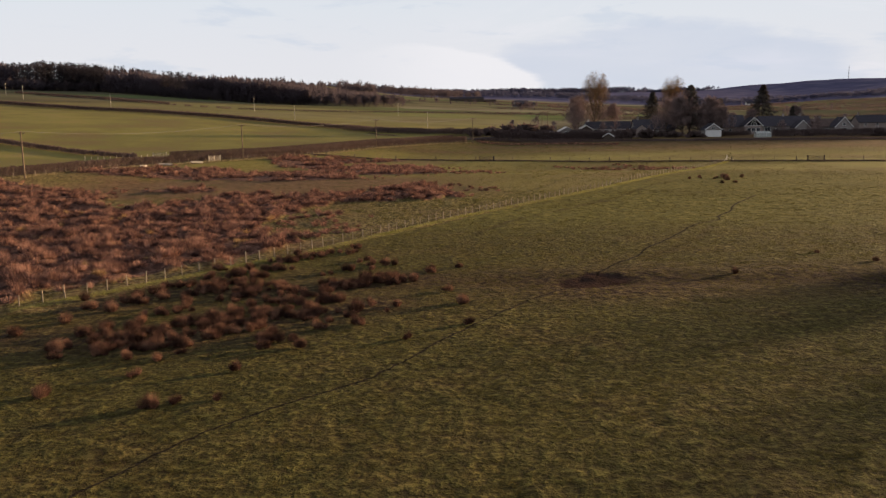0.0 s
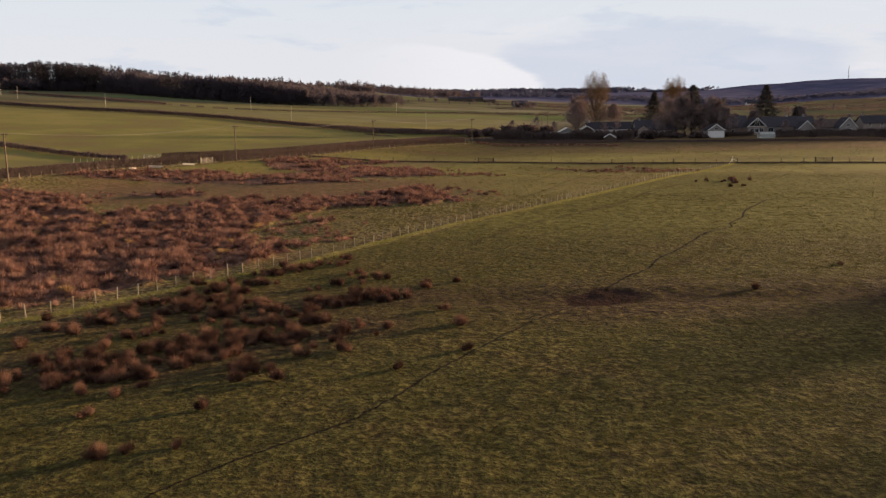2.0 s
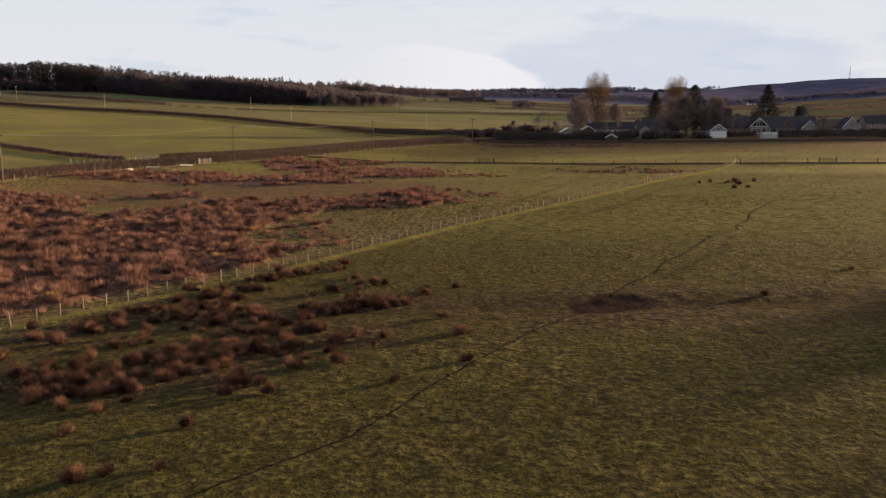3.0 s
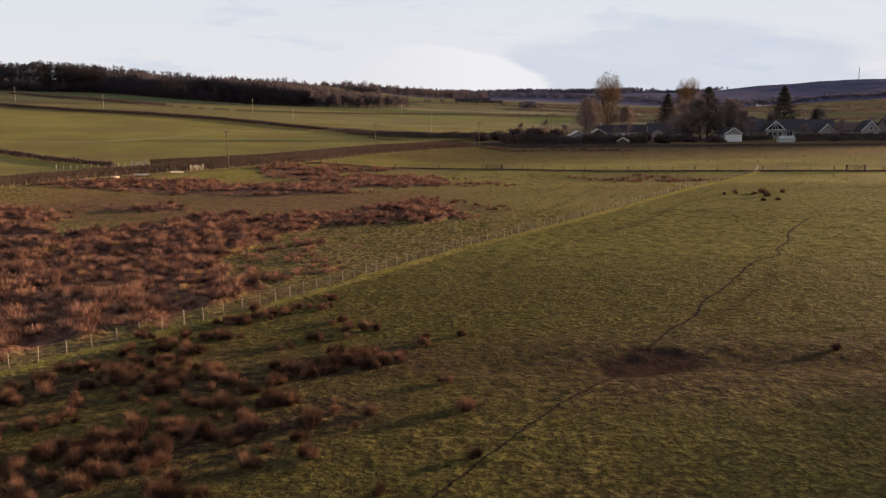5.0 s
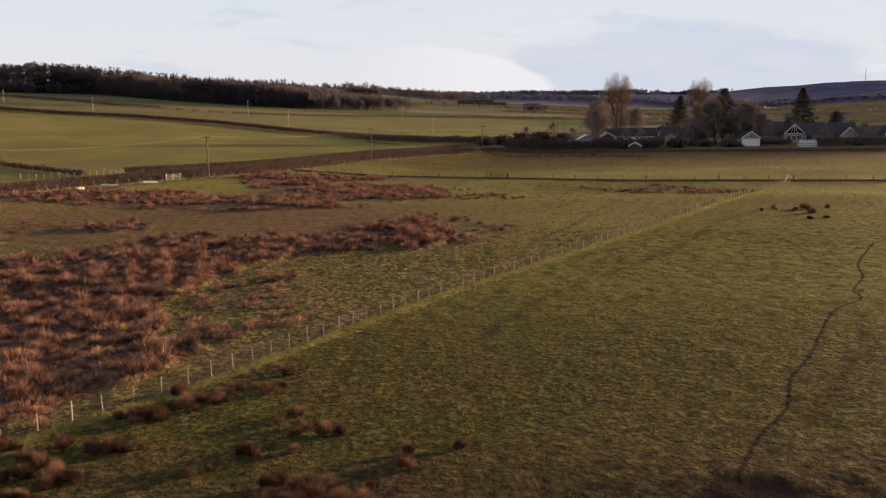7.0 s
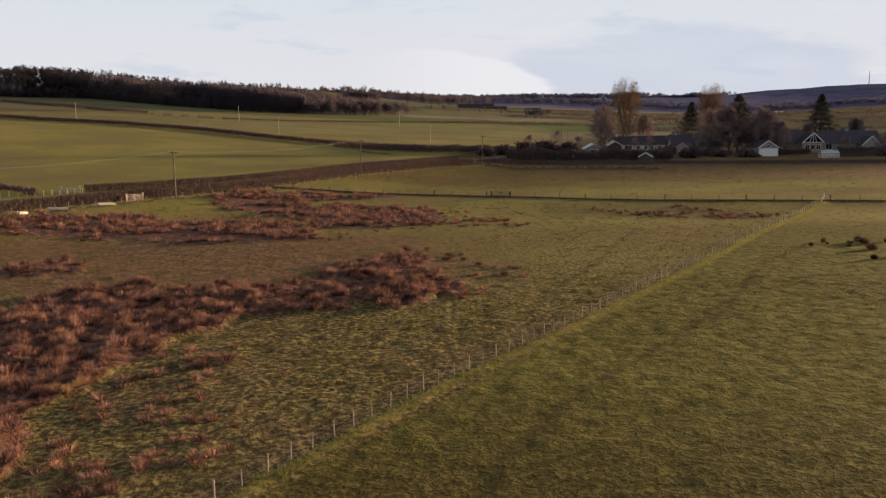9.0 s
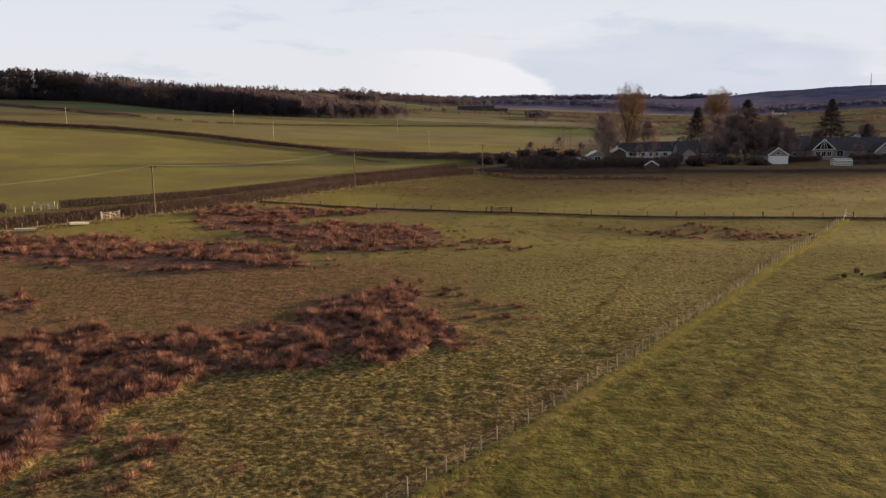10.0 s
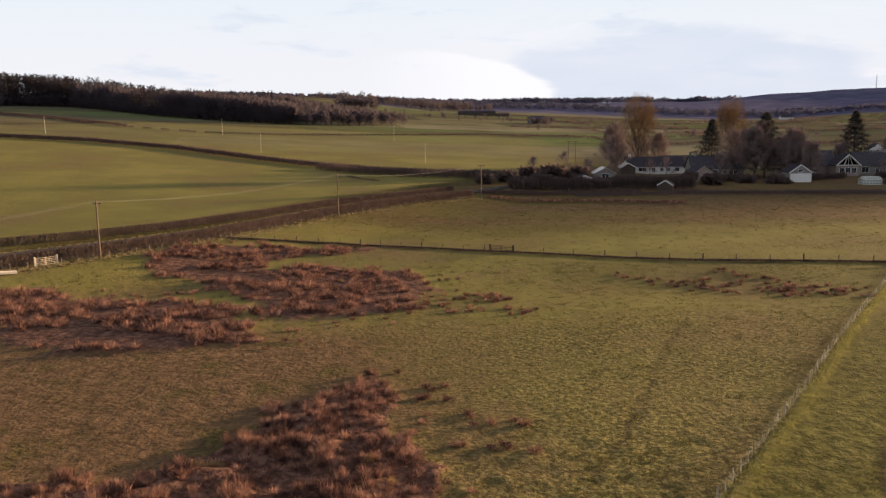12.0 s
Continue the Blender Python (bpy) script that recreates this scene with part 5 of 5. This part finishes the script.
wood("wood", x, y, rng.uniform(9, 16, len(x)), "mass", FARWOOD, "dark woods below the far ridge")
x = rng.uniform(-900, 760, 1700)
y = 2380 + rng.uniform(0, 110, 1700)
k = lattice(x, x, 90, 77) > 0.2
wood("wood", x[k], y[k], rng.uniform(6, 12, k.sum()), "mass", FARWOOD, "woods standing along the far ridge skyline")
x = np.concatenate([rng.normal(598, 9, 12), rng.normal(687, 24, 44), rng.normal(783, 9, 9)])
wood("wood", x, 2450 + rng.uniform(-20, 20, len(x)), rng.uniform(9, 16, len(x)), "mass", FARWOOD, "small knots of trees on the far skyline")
x, y = np.concatenate([rng.uniform(-130, 60, 40), rng.uniform(60, 420, 70)]), np.concatenate([rng.uniform(860, 1000, 40), rng.uniform(600, 1050, 70)])
wood("wood", x, y, rng.uniform(3, 6.5, 110), "bare", WOODB, "scattered bare hedgerow trees and bushes in far fields")
x, y = rng.uniform(-122, -78, 22), rng.uniform(990, 1010, 22)
wood("wood", x, y, rng.uniform(13, 17, 22), "bare", WOODB, "isolated clump of round-headed trees on the rise")
x, y = rng.normal(90, 10, 26), rng.normal(895, 8, 26)
wood("wood", x, y, rng.uniform(4, 8, 26), "bare", WOODB, "dark bushes round the far farm")


def plot_corner(c, r):
    """Where column c and row r of the far fields meet."""
    c, det = c - PLOT[4] * r, PLOT[0] * PLOT[2] - PLOT[1] * PLOT[3]
    return (c * PLOT[2] - r * PLOT[1]) / det, (r * PLOT[0] - c * PLOT[3]) / det


for r in range(5, 16):
    for c in range(0, 14):
        for (x1, y1), (x2, y2) in ((plot_corner(c, r), plot_corner(c + 1, r)), (plot_corner(c, r), plot_corner(c + PLOT[4], r + 1))):
            mx, my = (x1 + x2) / 2, (y1 + y2) / 2
            if not (20 + 0.1 * my < mx < 0.66 * my + 30 and 470 < my < 1230) or random.random() < 0.22:
                continue
            pts = [(x1 + (x2 - x1) * q + random.uniform(-2, 2), y1 + (y2 - y1) * q + random.uniform(-2, 2)) for q in (0, 0.3, 0.6, 1)]
            hedge(pts, 2.2, random.uniform(1.3, 2.6), "bare field hedge in the valley beyond the village", 8, gaps=random.choice((0.05, 0.2, 0.35)), seed=30 + 20 * r + c)

mz = ground_z(1208, 2500)
mast = tagged(new("radio_mast"), "slim lattice radio mast on the far ridge", "mast")
mast.matrix_basis = pose(1208, 2500, mz)
for s in range(3):
    a = s * 2.094
    bm = bmesh.new()
    rod(bm, (1.6 * math.cos(a), 1.6 * math.sin(a), -1), (0.5 * math.cos(a), 0.5 * math.sin(a), 42), 0.28, 0.2, 5)
    part("leg", bm, WIRE, mast)
for k in range(12):
    bm = bmesh.new()
    r1, r2 = 1.6 - 1.1 * k / 12, 1.6 - 1.1 * (k + 1) / 12
    for s in range(3):
        a, b = s * 2.094, (s + 1) * 2.094
        rod(bm, (r1 * math.cos(a), r1 * math.sin(a), k * 3.5), (r2 * math.cos(b), r2 * math.sin(b), k * 3.5 + 3.5), 0.1, sides=3)
    part("brace", bm, WIRE, mast)
bm = bmesh.new()
solid(bm, pose(6, 2, -0.5), 5, 4, 3.2)
part("hut", bm, HARL, mast)


# ---- rushes and grass ----
PROTO = [spikes(112, 0.60, 0.80, 0.018, 0.9) for _ in range(4)]
STRAW = [spikes(120, 0.6, 0.8, 0.022, 0.9) for _ in range(2)]
FARPROTO = [spikes(90, 0.74, 0.80, 0.026, 1.0) for _ in range(4)]
pairs, spairs = [], []
for i, bed in enumerate(BEDS):
    x, y = scatter(bed, 1.2 if i < 2 else 0.62)
    k = (lattice(x, y, 1.7, 41) + 0.5 * lattice(x, y, 9, 42) > 0.55) & ((i < 2) | (lattice(x * 0.35, y, 2.4, 46) > 0.30))
    x, y = x[k], y[k]
    pale = lattice(x, y, 1.8, 43) > 0.88
    base = on_ground(x, y)
    base[:, 2] += 0.75 * mound(x, y) * ease((175 - y) / 30)
    swell = 0.35 + 0.85 * lattice(x, y, 1.7, 41)
    for q in range(4):
        s = np.flatnonzero(~pale)[q::4]
        pairs.append(stamp(*(PROTO if i < 2 else FARPROTO)[q], base[s], rng.uniform(0, 6.3, len(s)), rng.uniform(0.85, 1.4, len(s)) * (1.0 if i < 2 else 1.2), swell[s] * rng.uniform(1.0, 1.6, len(s)) * (1.0 if i < 2 else 1.35)))
    s = np.flatnonzero(pale)
    spairs.append(stamp(*STRAW[0], base[s], rng.uniform(0, 6.3, len(s)), rng.uniform(0.6, 1.0, len(s)), rng.uniform(0.6, 1.1, len(s))))
for bed in SPARSE:
    x, y = scatter(bed, 0.5)
    k = lattice(x, y, 2.6, 44) > (0.36 if bed in SPARSE[:2] else 0.55)
    x, y = x[k], y[k]
    pairs.append(stamp(*PROTO[0], on_ground(x, y), rng.uniform(0, 6.3, len(x)), rng.uniform(0.8, 1.3, len(x)), rng.uniform(0.6, 1.1, len(x))))
for bed in BEDS:
    cx, cy = sum(p[0] for p in bed) / len(bed), sum(p[1] for p in bed) / len(bed)
    x, y = scatter([(px + 6 * (px - cx) / math.hypot(px - cx, py - cy), py + 6 * (py - cy) / math.hypot(px - cx, py - cy)) for px, py in bed], 0.10)
    k = ~inside(bed, x, y) & (lattice(x, y, 5, 45) > 0.5) & (-0.54 * (y - 84) + 0.84 * (x + 15.1) < -2)
    x, y = x[k], y[k]
    pairs.append(stamp(*PROTO[1], on_ground(x, y), rng.uniform(0, 6.3, len(x)), rng.uniform(0.6, 1.2, len(x)), rng.uniform(0.5, 1.0, len(x))))
v, f = join(pairs)
stuff("rush_bed", v, f, [RUSH], "beds of red-brown winter rushes in the marsh", "rushes")
v, f = join(spairs)
stuff("straw_rushes", v, f, [RUSH_TIP], "bleached straw-coloured rush clumps in the marsh", "rushes")

# single clumps in the grazed pasture
CLUMPS = [(-21.1, 41.6, 1.0), (-17.4, 44.6, .8), (-14.7, 39.6, .9), (-13.7, 40, .6), (-11.7, 40.8, .6), (-12, 45.5, .9), (-9, 50, .9), (-2.3, 51.4, .7), (-5.3, 61, .6), (-7, 57.1, .7), (-20.4, 59.2, .6), (-26.9, 57.2, 1.3), (-28.8, 53.9, 1.1),
          (-23.6, 48.6, .8), (-20.9, 49, .9), (-18.8, 48, .8), (-26.8, 61.4, 1.1), (25.8, 71.8, .9), (1.5, 75.9, .8), (0.1, 65.7, .9), (1.3, 61.1, 1.0), (1.8, 55.5, .7), (37.4, 81.5, .5), (40.9, 76.8, .8)]
BANDS = [([(-24.8, 52), (-23, 52.3), (-20.6, 50.9), (-18, 50.8), (-16.7, 52.4)], 36, 1.6), ([(-20.5, 54.4), (-18, 55.3), (-14.7, 56.1), (-12, 57.4), (-9.1, 58.9), (-6.1, 61.6)], 60, 1.8), ([(-12.2, 51.4), (-9.9, 51.7)], 5, .6),
         ([(-25, 63.9), (-23.1, 65.1), (-20.7, 67.7), (-15.6, 65.3), (-12.4, 65.8)], 42, 2.0), ([(-10.2, 67), (-7.9, 67.6), (-5.1, 71.2), (-1.6, 71.4)], 36, .8), ([(-16, 57.1), (-9.7, 54.8), (-7.8, 55.7)], 6, .9), ([(-11, 72), (-5.5, 79)], 5, 1.0), ([(48, 165), (60, 173)], 11, 2.0), ([(55, 158), (57, 160)], 3, .8), ([(-22, 73), (-17, 78)], 4, 1.2)]
TUFTS = [(-9.8, 69.2), (-8.6, 68.5), (-6.6, 71.4), (-4.6, 70.1), (-1.5, 74.7), (-19.2, 54.6), (-17.6, 56.1), (-14.9, 57.3), (-13.4, 59.5), (-11.6, 58.3), (-9.5, 59.7), (-7.9, 62.6), (-22.8, 69.1), (-19.5, 66.8), (-15.9, 66.2), (-14.3, 68.8),
         (-12.1, 67.1), (-21.1, 72.7), (-18.5, 75.3), (-16.5, 72.5), (-15.1, 84), (-12.8, 84.2), (-9.2, 88.1), (-7.2, 79.5), (-5.3, 77.8), (-12.8, 62.3), (-9.4, 63.1), (-10.9, 65), (-16.6, 79.9), (-14.9, 80.2), (-14.2, 82.2), (-12.5, 83), (-18.3, 74.1), (-15.6, 72.3), (-15.2, 75.9), (-16.9, 76), (-17.1, 70.1), (-19.1, 70.7), (-13.4, 68.5), (-9.7, 85.2), (-21.6, 69.2),
         (-20.7, 60.1), (-14.4, 54.1), (-17, 52.3), (-11, 52.4)]
spots = [(x, y, s) for x, y, s in CLUMPS]
for pts, n, spread in BANDS:
    pl = along(pts, 0.25)
    for k in range(n):
        px, py, _ = pl[random.randrange(len(pl))]
        spots.append((px + random.gauss(0, spread), py + random.gauss(0, spread), random.uniform(0.45, 1.15)))
for px, py in TUFTS:
    for k in range(3):
        spots.append((px + random.gauss(0, 0.55), py + random.gauss(0, 0.55), random.uniform(0.5, 1.05)))


def ragged_clump(seed):
    """Three or four leaning tussocks of fine stalks grown together."""
    g, pairs = np.random.default_rng(seed), []
    for k in range(g.integers(3, 5)):
        pv, pf = spikes(330, 0.62, 0.92, 0.011, 1.05)
        size = g.uniform(0.6, 1.1)
        pairs.append((pv * size * np.array([1, 1, g.uniform(0.8, 1.15)]) + np.array([g.normal(0, 0.38), g.normal(0, 0.38), 0]) + pv[:, 2:] * np.array([[g.normal(0, 0.12), g.normal(0, 0.12), 0]]), pf))
    return raw_mesh("rush_clump", *join(pairs), [RUSHD])


singles = [ragged_clump(300 + k) for k in range(6)]
for k, (x, y, s) in enumerate(spots):
    ob = tagged(new("rush_clump", singles[k % 6]), "brown winter rush clump in the grazed pasture", "rush clump", "rush clumps in the pasture")
    ob.matrix_basis = pose(x, y, ground_z(x, y) + 0.02, 0, 0, random.uniform(0, 360)) @ Matrix.Diagonal((s * 0.68, s * 0.68, 1.0 * s * random.uniform(0.9, 1.25), 1))

# grass tussocks, thinner with distance
GP = [spikes(8, 0.22, 0.13, 0.017, 1.1) for _ in range(5)]
pairs = []
for (x0, x1, y0, y1, per) in ((-26, 26, 22, 50, 10.0), (-45, 50, 50, 90, 6.5), (-50, 80, 90, 150, 3.5), (-60, 95, 150, 230, 1.2), (-30, 150, 230, 330, 0.3)):
    n = int((x1 - x0) * (y1 - y0) * per)
    x, y = rng.uniform(x0, x1, n), rng.uniform(y0, y1, n)
    k = (np.abs(x) < 6 + 0.62 * y) & (lattice(x, y, 0.75, 51) + 0.12 * lattice(x, y, 5, 52) > 0.46) & (line_distance(TRACK_B, x, y) > 0.35) & (line_distance(TRACK_A, x, y) > 0.38) & ~inside(POND, x, y) & (rng.uniform(0, 1, n) > 1.2 * np.exp(-((x + 36) / 40) ** 4 - ((y - 168) / 27) ** 4))
    for b in BEDS:
        k &= ~inside(b, x, y)
    x, y = x[k], y[k]
    big = np.where((-0.54 * (y - 84) + 0.84 * (x + 15.1)) < 0, 1.4, 1.0) * (1 + 0.005 * np.maximum(y - 60, 0))
    for q in range(5):
        s = np.arange(q, len(x), 5)
        pairs.append(stamp(*GP[q], on_ground(x[s], y[s]), rng.uniform(0, 6.3, len(s)), big[s] * rng.uniform(0.7, 1.5, len(s)), big[s] * rng.uniform(0.5, 1.3, len(s))))
v, f = join(pairs)
stuff("grass", v, f, [GRASS], "tussocky olive winter pasture grass", "grass")

# long ungrazed grass under the fences
GV = [spikes(13, 0.30, 0.28, 0.020, 1.0) for _ in range(3)]
pairs = []
for pts, per, w in (([(px + 0.6, py - 0.4) for px, py in FENCE[1:]], 34, 0.29),):
    p = np.array(along(pts, 1.0 / per))
    n = len(p)
    x, y = p[:, 0] + rng.normal(0.0, w, n), p[:, 1] + rng.normal(0, w, n)
    for q in range(3):
        s = np.arange(q, n, 3)
        pairs.append(stamp(*GV[q], on_ground(x[s], y[s]), rng.uniform(0, 6.3, len(s)), rng.uniform(0.7, 1.4, len(s)), rng.uniform(0.5, 1.2, len(s))))
v, f = join(pairs)
stuff("verge_grass", v, f, [VERGE], "long pale ungrazed grass under the fences", "grass")

pairs = []
for pts, per, w in ((LANE_FENCE, 9, 0.9), (shifted(LANE, -2.6), 4, 0.4), (shifted(LANE, 2.6), 4, 0.4)):
    p = np.array(along(pts, 1.0 / per))
    n = len(p)
    x, y = p[:, 0] + rng.normal(0.2, w, n), p[:, 1] + rng.normal(-0.2, w, n)
    for q in range(3):
        s = np.arange(q, n, 3)
        pairs.append(stamp(*GV[q], on_ground(x[s], y[s]), rng.uniform(0, 6.3, len(s)), rng.uniform(0.8, 1.6, len(s)), rng.uniform(0.8, 2.2, len(s))))
v, f = join(pairs)
stuff("straw_grass", v, f, [STRAWGRASS], "tall bleached winter grass along the lane", "grass")
